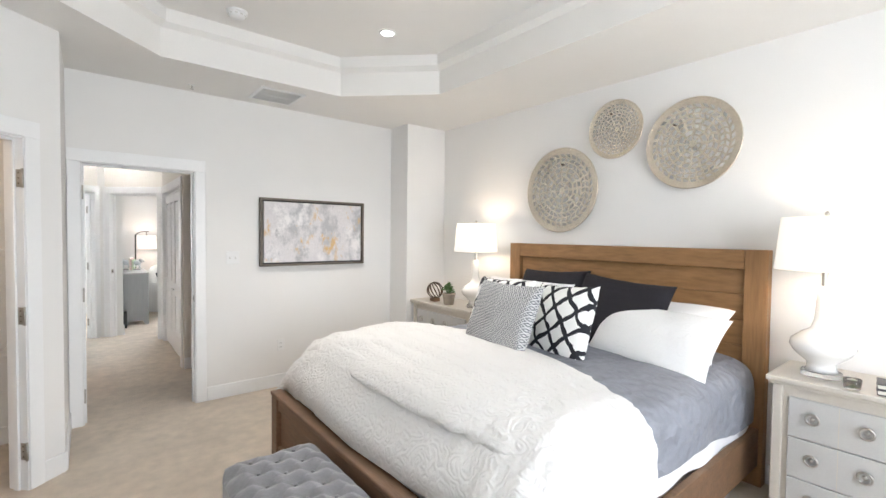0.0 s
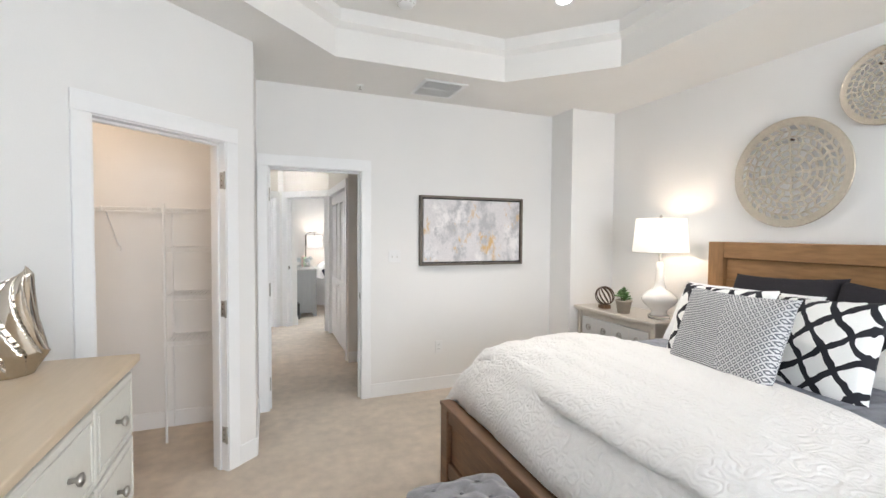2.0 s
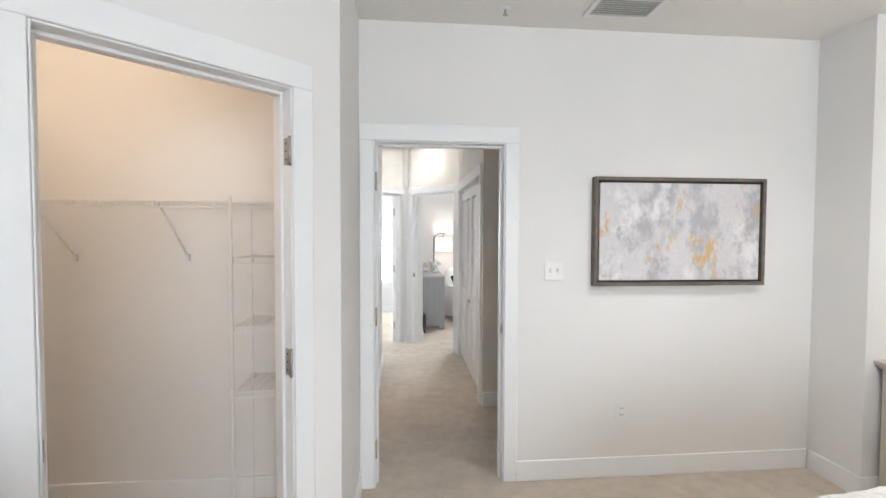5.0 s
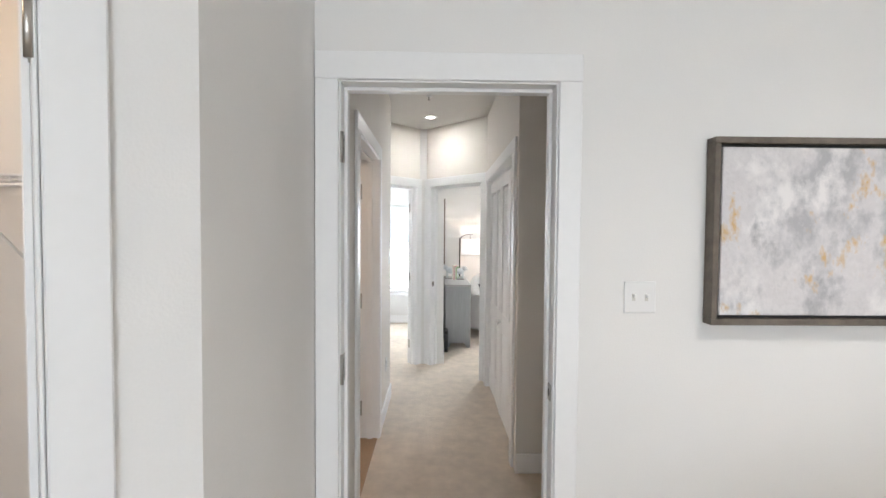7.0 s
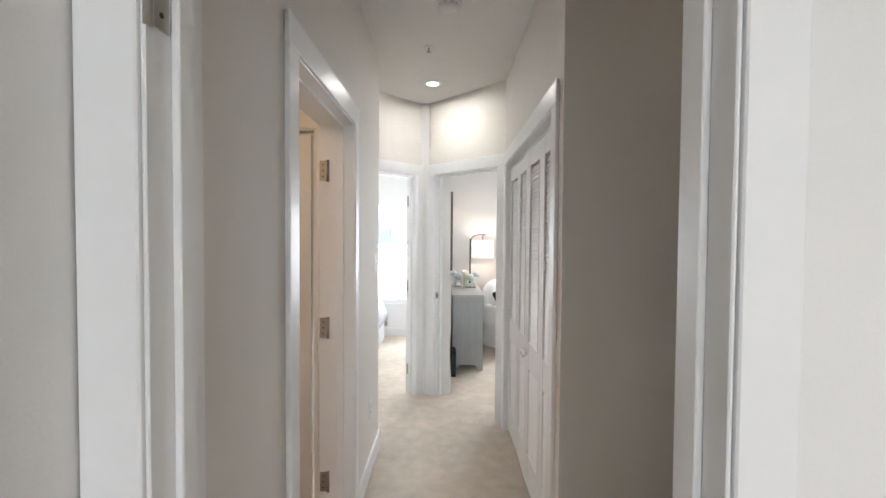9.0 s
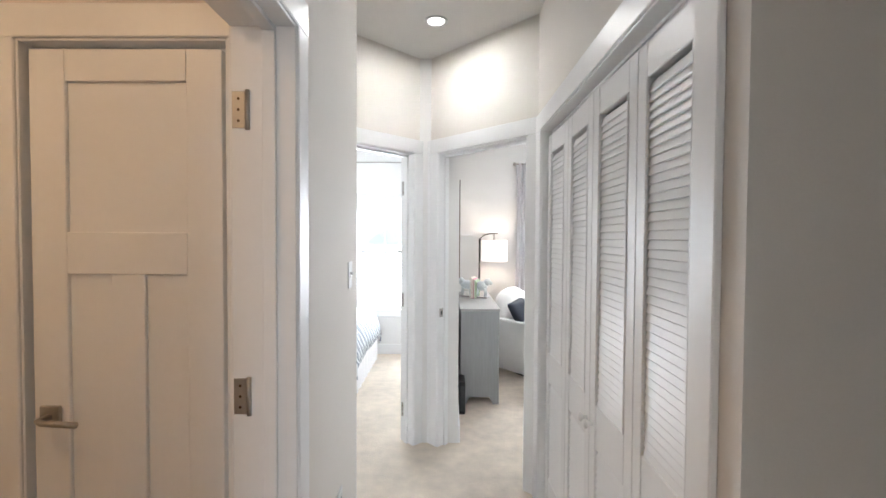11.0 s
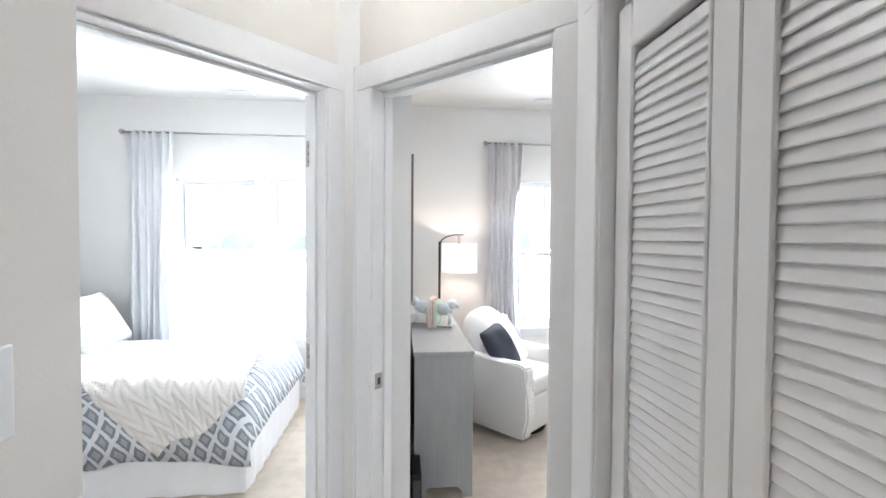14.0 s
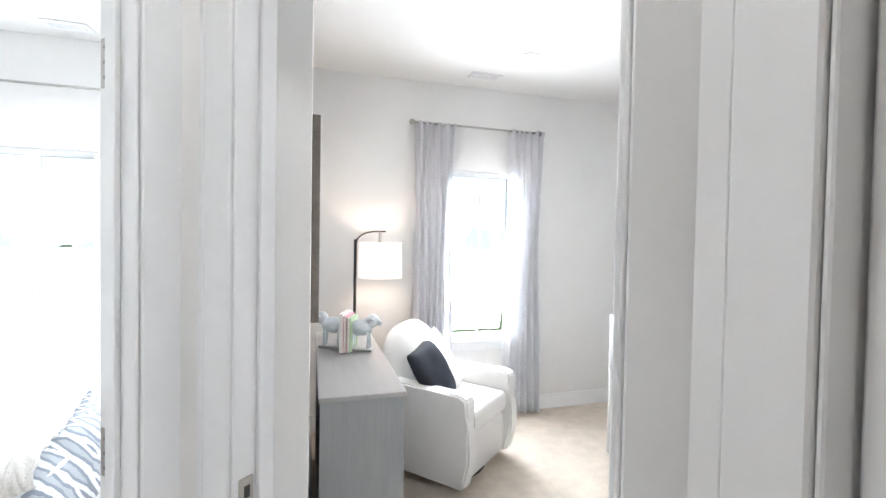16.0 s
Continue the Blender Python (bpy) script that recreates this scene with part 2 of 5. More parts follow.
gb = M_ACRYL.node_tree.nodes["Principled BSDF"]
gb.inputs["Transmission Weight"].default_value, gb.inputs["Roughness"].default_value, gb.inputs["IOR"].default_value = 1.0, 0.03, 1.25


def lattice(val, xyz, nz):
    wob = val("MULTIPLY", val("SUBTRACT", nz, 0.5), 0.09)
    a = val("ADD", val("ADD", xyz[0], val("MULTIPLY", xyz[1], 0.75)), wob)
    b = val("ADD", val("SUBTRACT", val("MULTIPLY", xyz[0], 0.8), xyz[1]), wob)
    la = val("LESS_THAN", val("ABSOLUTE", val("SUBTRACT", val("FRACT", val("MULTIPLY", a, 7.0)), 0.5)), 0.12)
    lb = val("LESS_THAN", val("ABSOLUTE", val("SUBTRACT", val("FRACT", val("MULTIPLY", b, 7.0)), 0.5)), 0.12)
    return val("MAXIMUM", la, lb), (0.015, 0.015, 0.02)


def diamonds(val, xyz, nz):
    a = val("FRACT", val("MULTIPLY", val("ADD", xyz[0], xyz[1]), 30))
    b = val("FRACT", val("MULTIPLY", val("SUBTRACT", xyz[0], xyz[1]), 30))
    r = val("MAXIMUM", val("ABSOLUTE", val("SUBTRACT", a, 0.5)), val("ABSOLUTE", val("SUBTRACT", b, 0.5)))
    ring = val("LESS_THAN", val("ABSOLUTE", val("SUBTRACT", r, 0.28)), 0.1)
    right = val("GREATER_THAN", val("ADD", xyz[0], val("MULTIPLY", xyz[1], 0.15)), 0.02)
    speck = val("GREATER_THAN", val("FRACT", val("ADD", val("MULTIPLY", xyz[1], 105), val("MULTIPLY", nz, 1.5))), 0.5)
    left = val("MULTIPLY", val("SUBTRACT", 1.0, right), speck)
    return val("ADD", val("MULTIPLY", right, ring), left), (0.13, 0.135, 0.15)


def trellis(val, xyz, nz):
    wob = val("MULTIPLY", nz, 0.06)
    a = val("FRACT", val("MULTIPLY", val("ADD", val("ADD", val("ADD", xyz[0], xyz[1]), val("MULTIPLY", xyz[2], 1.1)), wob), 9.2))
    b = val("FRACT", val("MULTIPLY", val("ADD", val("SUBTRACT", val("SUBTRACT", xyz[0], xyz[1]), val("MULTIPLY", xyz[2], 0.35)), wob), 9.2))
    r = val("MAXIMUM", val("ABSOLUTE", val("SUBTRACT", a, 0.5)), val("ABSOLUTE", val("SUBTRACT", b, 0.5)))
    cell = val("LESS_THAN", r, 0.37)
    heart = val("MULTIPLY", val("LESS_THAN", r, 0.2), 0.35)
    return val("SUBTRACT", cell, heart), (0.25, 0.28, 0.33)


def two_tone(val, xyz, nz):
    return val("GREATER_THAN", xyz[0], 0.02), (0.80, 0.79, 0.77)


M_BW = shape_fac(mat("inked_cotton", (0.84, 0.84, 0.82), 0.9, bump=0.15, bscale=200, vary=0.03), lattice)
M_DIAM = shape_fac(mat("woven_grey", (0.58, 0.58, 0.58), 0.9, bump=0.4, bscale=150, vary=0.12), diamonds)
M_TREL = shape_fac(mat("printed_quilt", (0.76, 0.78, 0.80), 0.9, bump=0.3, bscale=40, vary=0.04), trellis)

M_TWO = shape_fac(mat("two_tone_velvet", (0.022, 0.028, 0.042), 0.75, bump=0.15, bscale=150, vary=0.25), two_tone)


def abstract(name):
    m = mat(name, (0.66, 0.64, 0.65), 0.6, bump=0.3, bscale=60, vary=0.1)
    n, l = m.node_tree.nodes, m.node_tree.links
    base = n["Principled BSDF"].inputs["Base Color"]
    for seed, stretch, lo, hi, colour in ((3, (6, 6, 4.5), 0.50, 0.62, (0.44, 0.44, 0.46)), (11, (5, 5, 4), 0.55, 0.66, (0.80, 0.78, 0.78)), (23, (6, 6, 3.4), 0.55, 0.61, (0.62, 0.42, 0.2)), (31, (8, 8, 5), 0.60, 0.74, (0.32, 0.32, 0.34))):
        tc, mp, nz, mr, mx = (n.new("ShaderNode" + k) for k in ("TexCoord", "Mapping", "TexNoise", "MapRange", "Mix"))
        mx.data_type = "RGBA"
        mp.inputs["Scale"].default_value, mp.inputs["Location"].default_value = stretch, (seed, seed, seed)
        nz.inputs["Scale"].default_value, nz.inputs["Detail"].default_value, nz.inputs["Roughness"].default_value = 0.9, 8, 0.65
        mr.inputs["From Min"].default_value, mr.inputs["From Max"].default_value = lo, hi
        old = base.links[0].from_socket
        l.new(tc.outputs["Object"], mp.inputs[0])
        l.new(mp.outputs[0], nz.inputs["Vector"])
        l.new(nz.outputs[0], mr.inputs[0])
        l.new(mr.outputs[0], mx.inputs["Factor"])
        l.new(old, mx.inputs["A"])
        mx.inputs["B"].default_value = (*colour, 1)
        l.new(mx.outputs["Result"], base)
    return m


M_ART = abstract("abstract_canvas")

# ---- building blocks ----


def mesh_of(name, bm, material, smooth=False):
    me = bpy.data.meshes.new(name)
    bmesh.ops.recalc_face_normals(bm, faces=bm.faces)
    bm.to_mesh(me)
    bm.free()
    me.materials.append(material)
    if smooth:
        for p in me.polygons:
            p.use_smooth = True
    return me


def part(name, bm, material, parent, label="", smooth=False, m=None):
    ob = new(name, mesh_of(name, bm, material, smooth))
    ob.parent = parent
    if m is not None:
        ob.matrix_basis = m
    if label:
        tagged(ob, label)
    return ob


def thing(name, label, category, m=None, group="", kind=""):
    ob = new(name)
    ob.empty_display_size = 0.1
    if m is not None:
        ob.matrix_basis = m
    return tagged(ob, label, category, group, kind)


def solid(name, bm, material, label, category, m=None, group="", kind="", smooth=False):
    ob = new(name, mesh_of(name, bm, material, smooth))
    if m is not None:
        ob.matrix_basis = m
    return tagged(ob, label, category, group, kind)


def box(x0, x1, y0, y1, z0, z1, bevel=0.0, bm=None, seg=2):
    own = bmesh.new()
    bmesh.ops.create_cube(own, size=1, matrix=Matrix.Translation(((x0 + x1) / 2, (y0 + y1) / 2, (z0 + z1) / 2)) @ Matrix.Diagonal((abs(x1 - x0), abs(y1 - y0), abs(z1 - z0), 1)))
    if bevel:
        bmesh.ops.bevel(own, geom=own.edges[:], offset=bevel, segments=seg, profile=0.5, affect="EDGES")
    if bm is None:
        return own
    me = bpy.data.meshes.new("tmp")
    own.to_mesh(me)
    own.free()
    bm.from_mesh(me)
    bpy.data.meshes.remove(me)
    return bm


def tube(points, radius, bm=None, sides=10, closed=False):
    """A round bar along points."""
    bm = bm or bmesh.new()
    pts = [Vector(p) for p in points]
    rings = []
    for i, p in enumerate(pts):
        if closed:
            d = pts[(i + 1) % len(pts)] - pts[i - 1]
        else:
            d = pts[min(i + 1, len(pts) - 1)] - pts[max(i - 1, 0)]
        q = d.to_track_quat("Z", "Y")
        rings.append([bm.verts.new(p + q @ Vector((radius * math.cos(a), radius * math.sin(a), 0))) for a in [2 * math.pi * k / sides for k in range(sides)]])
    n = len(rings)
    for i in range(n if closed else n - 1):
        a, b = rings[i], rings[(i + 1) % n]
        for k in range(sides):
            bm.faces.new((a[k], a[(k + 1) % sides], b[(k + 1) % sides], b[k]))
    if not closed:
        bm.faces.new(rings[0][::-1])
        bm.faces.new(rings[-1])
    return bm


def turned(profile, sides=40, bm=None):
    """A body turned round z from (radius, z) pairs."""
    bm = bm or bmesh.new()
    rings = []
    for r, z in profile:
        rings.append([bm.verts.new((max(r, 1e-4) * math.cos(2 * math.pi * k / sides), max(r, 1e-4) * math.sin(2 * math.pi * k / sides), z)) for k in range(sides)])
    for a, b in zip(rings, rings[1:]):
        for k in range(sides):
            bm.faces.new((a[k], a[(k + 1) % sides], b[(k + 1) % sides], b[k]))
    bm.faces.new(rings[0][::-1])
    bm.faces.new(rings[-1])
    return bm


def grid_sheet(nu, nv, fn, bm=None):
    bm = bm or bmesh.new()
    vs = [[bm.verts.new(fn(i / nu, j / nv)) for j in range(nv + 1)] for i in range(nu + 1)]
    for i in range(nu):
        for j in range(nv):
            bm.faces.new((vs[i][j], vs[i + 1][j], vs[i + 1][j + 1], vs[i][j + 1]))
    return bm


# ---- structure ----
CEIL = 2.73


def run(a, b):
    """The frame of a wall: x along it from a to b, y into its thickness, z up; and its length."""
    d = Vector((b[0] - a[0], b[1] - a[1], 0))
    return pose(a[0], a[1], 0, 0, 0, math.degrees(math.atan2(d.y, d.x))), d.length


def wall(name, a, b, openings=(), thick=0.115, height=CEIL, material=None, base=True, cased=(), skip=()):
    """A wall with its face on the line a-b, openings (s0, s1, z0, z1), skirting, casings, jambs."""
    material = material or M_WALL
    m, length = run(a, b)
    bm = bmesh.new()
    cuts = sorted(openings)
    s = 0.0
    for s0, s1, z0, z1 in cuts:
        if s0 > s:
            box(s, s0, 0, thick, 0, height, bm=bm)
        if z0 > 0:
            box(s0, s1, 0, thick, 0, z0, bm=bm)
        if z1 < height:
            box(s0, s1, 0, thick, z1, height, bm=bm)
        s = s1
    if s < length:
        box(s, length, 0, thick, 0, height, bm=bm)
    w = solid(name, bm, material, "smooth painted plaster wall", "wall", m, kind="structure")
    if base:
        s = 0.0
        stops = [(o[0] - 0.088, o[1] + 0.088) for o in cuts if o[2] == 0] + list(skip)
        for e0, e1 in sorted(stops) + [(length, length)]:
            if e0 - s > 0.02:
                bb = bmesh.new()
                box(s, e0, -0.014, -0.0005, 0.0, 0.125, 0.003, bb, 1)
                solid("baseboard", bb, M_TRIM, "white painted skirting board", "baseboard", m, kind="structure")
            s = max(s, e1)
    for s0, s1, z1, sides in cased:
        frame_ob = thing("trim", "white painted door casing and jamb", "door casing", m, kind="structure")
        for f0, f1 in ((-0.017, -0.0005), (thick + 0.0005, thick + 0.017)):
            if sides == "front" and f0 > 0:
                continue
            part("casing", box(s0 - 0.086, s0 - 0.004, f0, f1, 0, z1 + 0.004, 0.003, seg=1), M_TRIM, frame_ob)
            part("casing", box(s1 + 0.004, s1 + 0.086, f0, f1, 0, z1 + 0.004, 0.003, seg=1), M_TRIM, frame_ob)
            part("casing", box(s0 - 0.087, s1 + 0.087, f0, f1, z1 + 0.0045, z1 + 0.1, 0.003, seg=1), M_TRIM, frame_ob)
        j0, j1 = -0.01, thick + 0.01
        part("jamb", box(s0 - 0.003, s0 + 0.004, j0, j1, 0, z1, 0.002, seg=1), M_TRIM, frame_ob)
        part("jamb", box(s1 - 0.004, s1 + 0.003, j0, j1, 0, z1, 0.002, seg=1), M_TRIM, frame_ob)
        part("head", box(s0 + 0.0045, s1 - 0.0045, j0, j1, z1 - 0.004, z1 + 0.003, 0.002, seg=1), M_TRIM, frame_ob)
        part("stop", box(s0 + 0.0045, s0 + 0.017, 0.042, 0.078, 0, z1 - 0.018, 0.002, seg=1), M_TRIM, frame_ob)
        part("stop", box(s1 - 0.017, s1 - 0.0045, 0.042, 0.078, 0, z1 - 0.018, 0.002, seg=1), M_TRIM, frame_ob)
        part("stop", box(s0 + 0.0045, s1 - 0.0045, 0.042, 0.078, z1 - 0.0175, z1 - 0.0045, 0.002, seg=1), M_TRIM, frame_ob)
    return w, m


def hinge(m, x, y, z, tall=0.1):
    """A nickel hinge leaf with its knuckle on a jamb; m is the wall's frame."""
    ob = thing("hinge", "brushed nickel door hinge leaf on a white jamb", "hinge", m @ pose(x, y, z), group="door hinges")
    part("leaf", box(-0.0015, 0.0015, 0.0, 0.036, -tall / 2, tall / 2, 0.001, seg=1), M_CHROME, ob)
    part("knuckle", tube([(0, -0.006, -tall / 2 - 0.004), (0, -0.006, tall / 2 + 0.004)], 0.0065), M_CHROME, ob, smooth=True)
    for k in (-0.03, 0.0, 0.03):
        part("screw", tube([(-0.0028, 0.018, k), (0.0028, 0.018, k)], 0.004, sides=8), M_BRONZE, ob)
    return ob


def strike(m, x, y, z):
    ob = thing("strike_plate", "brushed nickel strike plate on a white jamb", "strike plate", m @ pose(x, y, z), group="strike plates")
    part("plate", box(-0.002, 0.002, -0.017, 0.017, -0.03, 0.03, 0.001, seg=1), M_CHROME, ob)
    part("slot", box(-0.0026, 0.0026, -0.006, 0.008, -0.013, 0.013), M_DARK, ob)


# bedroom
DW = 0.765
_, m_north = wall("wall_north", (-0.09, 4.25), (3.415, 4.25), [(0.09, 0.09 + DW, 0, 2.04)], cased=[(0.09, 0.09 + DW, 2.04, "both")], skip=[(2.85, 3.5)])
wall("wall_east", (3.30, 4.25), (3.30, -1.75), skip=[(0, 0.34)])
_, m_south = wall("wall_south", (3.415, -1.75), (-1.215, -1.75), [(1.12, 2.27, 0.7, 2.4), (2.34, 3.49, 0.7, 2.4)])
wall("wall_west", (-1.10, -1.75), (-1.10, 2.575))
_, m_diag = wall("wall_closet", (-1.10, 2.575), (-0.09, 3.49), [(0.44, 1.145, 0, 2.04)], cased=[(0.44, 1.145, 2.04, "both")])
wall("wall_return", (-0.09, 3.49), (-0.09, 4.25))
bm = box(2.775, 3.299, 3.91, 4.249, 0, CEIL)
solid("wall_chase", bm, M_WALL, "boxed plaster column in the room corner", "wall", kind="structure")
solid("baseboard", box(2.761, 2.7745, 3.896, 4.235, 0, 0.125, 0.003, seg=1), M_TRIM, "white painted skirting board", "baseboard", kind="structure")
solid("baseboard", box(2.7755, 3.285, 3.896, 3.9095, 0, 0.125, 0.003, seg=1), M_TRIM, "white painted skirting board", "baseboard", kind="structure")
for z in (0.23, 1.02, 1.81):
    hinge(m_north, 0.09 + 0.006, 0.0, z)
    hinge(m_diag, 1.145 - 0.006, 0.0, z)
strike(m_north, 0.09 + DW - 0.006, 0.025, 0.93)
strike(m_diag, 0.44 + 0.006, 0.025, 0.93)
# closet
_, m_cback = wall("wall_closet_back", (-2.0, 4.21), (-0.206, 4.21))
wall("wall_closet_side", (-2.0, 2.45), (-2.0, 4.21))
wall("wall_closet_south", (-1.216, 2.45), (-2.115, 2.45))
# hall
_, m_hl = wall("wall_hall_left", (-0.08, 4.366), (-0.08, 6.74), [(0.675, 1.521, 0, 2.04)], thick=0.16, material=M_WALL_DIM, cased=[(0.675, 1.521, 2.04, "both")])
wall("wall_hall_end", (-0.081, 6.74), (-0.95, 6.74), material=M_WALL_DIM)
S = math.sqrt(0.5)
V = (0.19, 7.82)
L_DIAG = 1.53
_, m_ld = wall("wall_guest_door", (V[0] - L_DIAG * S, V[1] - L_DIAG * S), V, [(L_DIAG - 0.88, L_DIAG - 0.118, 0, 2.04)], material=M_WALL_DIM, cased=[(L_DIAG - 0.88, L_DIAG - 0.118, 2.04, "both")])
_, m_rd = wall("wall_nursery_door", V, (V[0] + 0.955 * S, V[1] - 0.955 * S), [(0.142, 0.865, 0, 2.04)], material=M_WALL_DIM, cased=[(0.142, 0.865, 2.04, "both")])
_, m_bf = wall("wall_linen_closet", (0.85, 7.145), (0.85, 5.536), [(0.133, 1.577, 0, 2.03)], material=M_WALL_DIM, cased=[(0.133, 1.577, 2.03, "front")])
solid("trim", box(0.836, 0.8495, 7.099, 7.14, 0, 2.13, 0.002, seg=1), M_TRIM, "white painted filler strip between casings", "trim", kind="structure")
wall("wall_alcove", (0.85, 5.42), (2.0, 5.42), material=M_WALL_DIM)
wall("wall_alcove_east", (2.0, 5.535), (2.0, 4.366), material=M_WALL_DIM)
wall("wall_linen_back", (1.5, 7.2), (1.5, 5.536), material=M_WALL_DIM, base=False)
for z in (0.23, 1.02, 1.81):
    hinge(m_ld, L_DIAG - 0.118 - 0.006, 0.078, z)
    hinge(m_hl, 1.52 - 0.006, 0.128, z)
strike(m_rd, 0.142 + 0.006, 0.018, 0.94)
solid("trim", box(L_DIAG - 0.031, L_DIAG - 0.0175, -0.017, -0.0005, 0, 2.14, 0.002, seg=1), M_TRIM, "white painted filler strip between casings", "trim", m_ld, kind="structure")
solid("trim", box(0.0175, 0.055, -0.017, -0.0005, 0, 2.14, 0.002, seg=1), M_TRIM, "white painted filler strip between casings", "trim", m_rd, kind="structure")
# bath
_, m_bath = wall("wall_bath_north", (-1.6, 5.955), (-0.241, 5.955), [(0.70, 1.31, 0, 2.03)], material=M_WALL_DIM, cased=[(0.70, 1.31, 2.03, "front")])
wall("wall_bath_west", (-1.6, 4.48), (-1.6, 5.955), material=M_WALL_DIM)
wall("wall_bath_south", (-0.241, 4.48), (-1.715, 4.48), material=M_WALL_DIM)
# back rooms
wall("wall_partition", (0.43, 7.78), (0.43, 10.17), thick=0.28)
GW = [(-1.61, -0.91), (-0.79, -0.09)]
wall("wall_back", (-2.615, 10.17), (3.515, 10.17), [(a + 2.615, b + 2.615, 0.56, 2.0) for a, b in GW] + [(1.50 + 2.615, 2.08 + 2.615, 0.64, 2.03)], thick=0.16)
wall("wall_guest_west", (-2.5, 6.85), (-2.5, 10.17))
wall("wall_guest_south", (-0.95, 6.95), (-2.615, 6.95))
wall("wall_nursery_east", (3.4, 10.17), (3.4, 7.3))
wall("wall_nursery_south", (3.4, 7.3), (0.93, 7.3))

# floors
carpet = bmesh.new()
for x0, x1, y0, y1 in ((-1.215, 3.415, -1.865, 4.33), (-2.115, -1.215, 2.335, 4.33), (-1.715, 2.115, 4.33, 6.835), (-2.615, 3.515, 6.835, 10.33)):
    box(x0, x1, y0, y1, -0.12, 0.0, bm=carpet)
solid("floor", carpet, M_CARPET, "beige cut-pile wall-to-wall carpet with footprints and brushed patches", "carpet", kind="structure")
solid("floor_bath", box(-1.6, -0.083, 4.48, 5.955, 0.0005, 0.006), M_TILE, "brown tiled bathroom floor", "floor", kind="structure")


def octagon(x0, x1, y0, y1, c):
    return [(x0 + c, y1), (x1 - c, y1), (x1, y1 - c), (x1, y0 + c), (x1 - c, y0), (x0 + c, y0), (x0, y0 + c), (x0, y1 - c)]


TRAY = (-0.18, 2.41, -1.0, 3.52)


def tray_ceiling():
    bm = bmesh.new()

    def loop(pts, z):
        return [bm.verts.new((x, y, z)) for x, y in pts]
    outer = loop([(-1.2, 4.3), (3.4, 4.3), (3.4, -1.85), (-1.2, -1.85)], CEIL)
    lip = loop(octagon(*TRAY, 0.62), CEIL)
    rise = loop(octagon(*TRAY, 0.62), 2.93)
    g = 0.05
    inner = octagon(TRAY[0] + g, TRAY[1] - g, TRAY[2] + g, TRAY[3] - g, 0.60)
    step = loop(inner, 2.96)
    top = loop(inner, 3.05)
    edges = []
    for ring in (outer, lip):
        for i in range(len(ring)):
            edges.append(bm.edges.new((ring[i], ring[(i + 1) % len(ring)])))
    bmesh.ops.triangle_fill(bm, edges=edges, use_beauty=True)
    for a, b in ((lip, rise), (rise, step), (step, top)):
        for i in range(8):
            bm.faces.new((a[i], a[(i + 1) % 8], b[(i + 1) % 8], b[i]))
    bm.faces.new(top)
    return bm


solid("ceiling", tray_ceiling(), M_CEIL, "white octagonal tray ceiling with a lowered border", "ceiling", kind="structure")
solid("ceiling", box(-1.3, 3.5, -1.95, 4.28, 3.06, 3.16), M_CEIL, "white ceiling slab over the bedroom", "ceiling", kind="structure")
solid("ceiling", box(-2.1, -0.2, 2.4, 4.32, CEIL + 0.002, CEIL + 0.1), M_CEIL, "white closet ceiling", "ceiling", kind="structure")
slab = bmesh.new()
for x0, x1, y0, y1 in ((-1.715, 2.115, 4.33, 6.835), (-2.615, 3.515, 6.835, 10.33)):
    box(x0, x1, y0, y1, CEIL - 0.02, CEIL + 0.1, bm=slab)
solid("ceiling", slab, M_CEIL, "flat white ceiling of hall and rear rooms", "ceiling", kind="structure")


# ---- windows ----
def window(name, x0, x1, z0, z1, y, thick, flip=1):
    """A double-hung white window in an opening; flip -1 for the south wall."""
    ob = thing(name, "white double-hung sash window with a slim central bar", "window", kind="structure")
    ya, yb = y + flip * 0.05, y + flip * 0.11

    def bar(n, a, b, c, d, e=0.0, f=0.0):
        part(n, box(a, b, min(ya + e, yb + f), max(ya + e, yb + f), c, d, 0.003, seg=1), M_TRIM, ob)
    f = 0.04
    bar("window_frame", x0, x0 + f, z0, z1)
    bar("window_frame", x1 - f, x1, z0, z1)
    bar("window_frame", x0 + f, x1 - f, z1 - f, z1)
    bar("window_frame", x0 + f, x1 - f, z0, z0 + f)
    zm = (z0 + z1) / 2
    bar("meeting_rail", x0 + f, x1 - f, zm - 0.022, zm + 0.022)
    xm = (x0 + x1) / 2
    for c, d in ((z0 + f, zm - 0.022), (zm + 0.022, z1 - f)):
        bar("muntin", xm - 0.009, xm + 0.009, c, d, flip * 0.02, -flip * 0.02)
        p = part("pane", box(x0 + f, x1 - f, y + flip * 0.079, y + flip * 0.082, c, d), M_GLASS, ob)
        p.visible_shadow = False
    part("window_sill", box(x0 - 0.05, x1 + 0.05, y - flip * 0.045, y + flip * 0.048, z0 - 0.022, z0 - 0.0005, 0.004, seg=1), M_TRIM, ob)
    part("apron", box(x0 - 0.03, x1 + 0.03, y - flip * 0.014, y - flip * 0.001, z0 - 0.09, z0 - 0.023, 0.003, seg=1), M_TRIM, ob)


for i, (a, b) in enumerate(GW):
    window(f"window_{i + 1}", a, b, 0.56, 2.0, 10.17, 0.16)
window("window_3", 1.50, 2.08, 0.64, 2.03, 10.17, 0.16)
for i, a in enumerate((-0.075, 1.145)):
    window(f"window_{i + 4}", a, a + 1.15, 0.7, 2.4, -1.75, 0.115, -1)

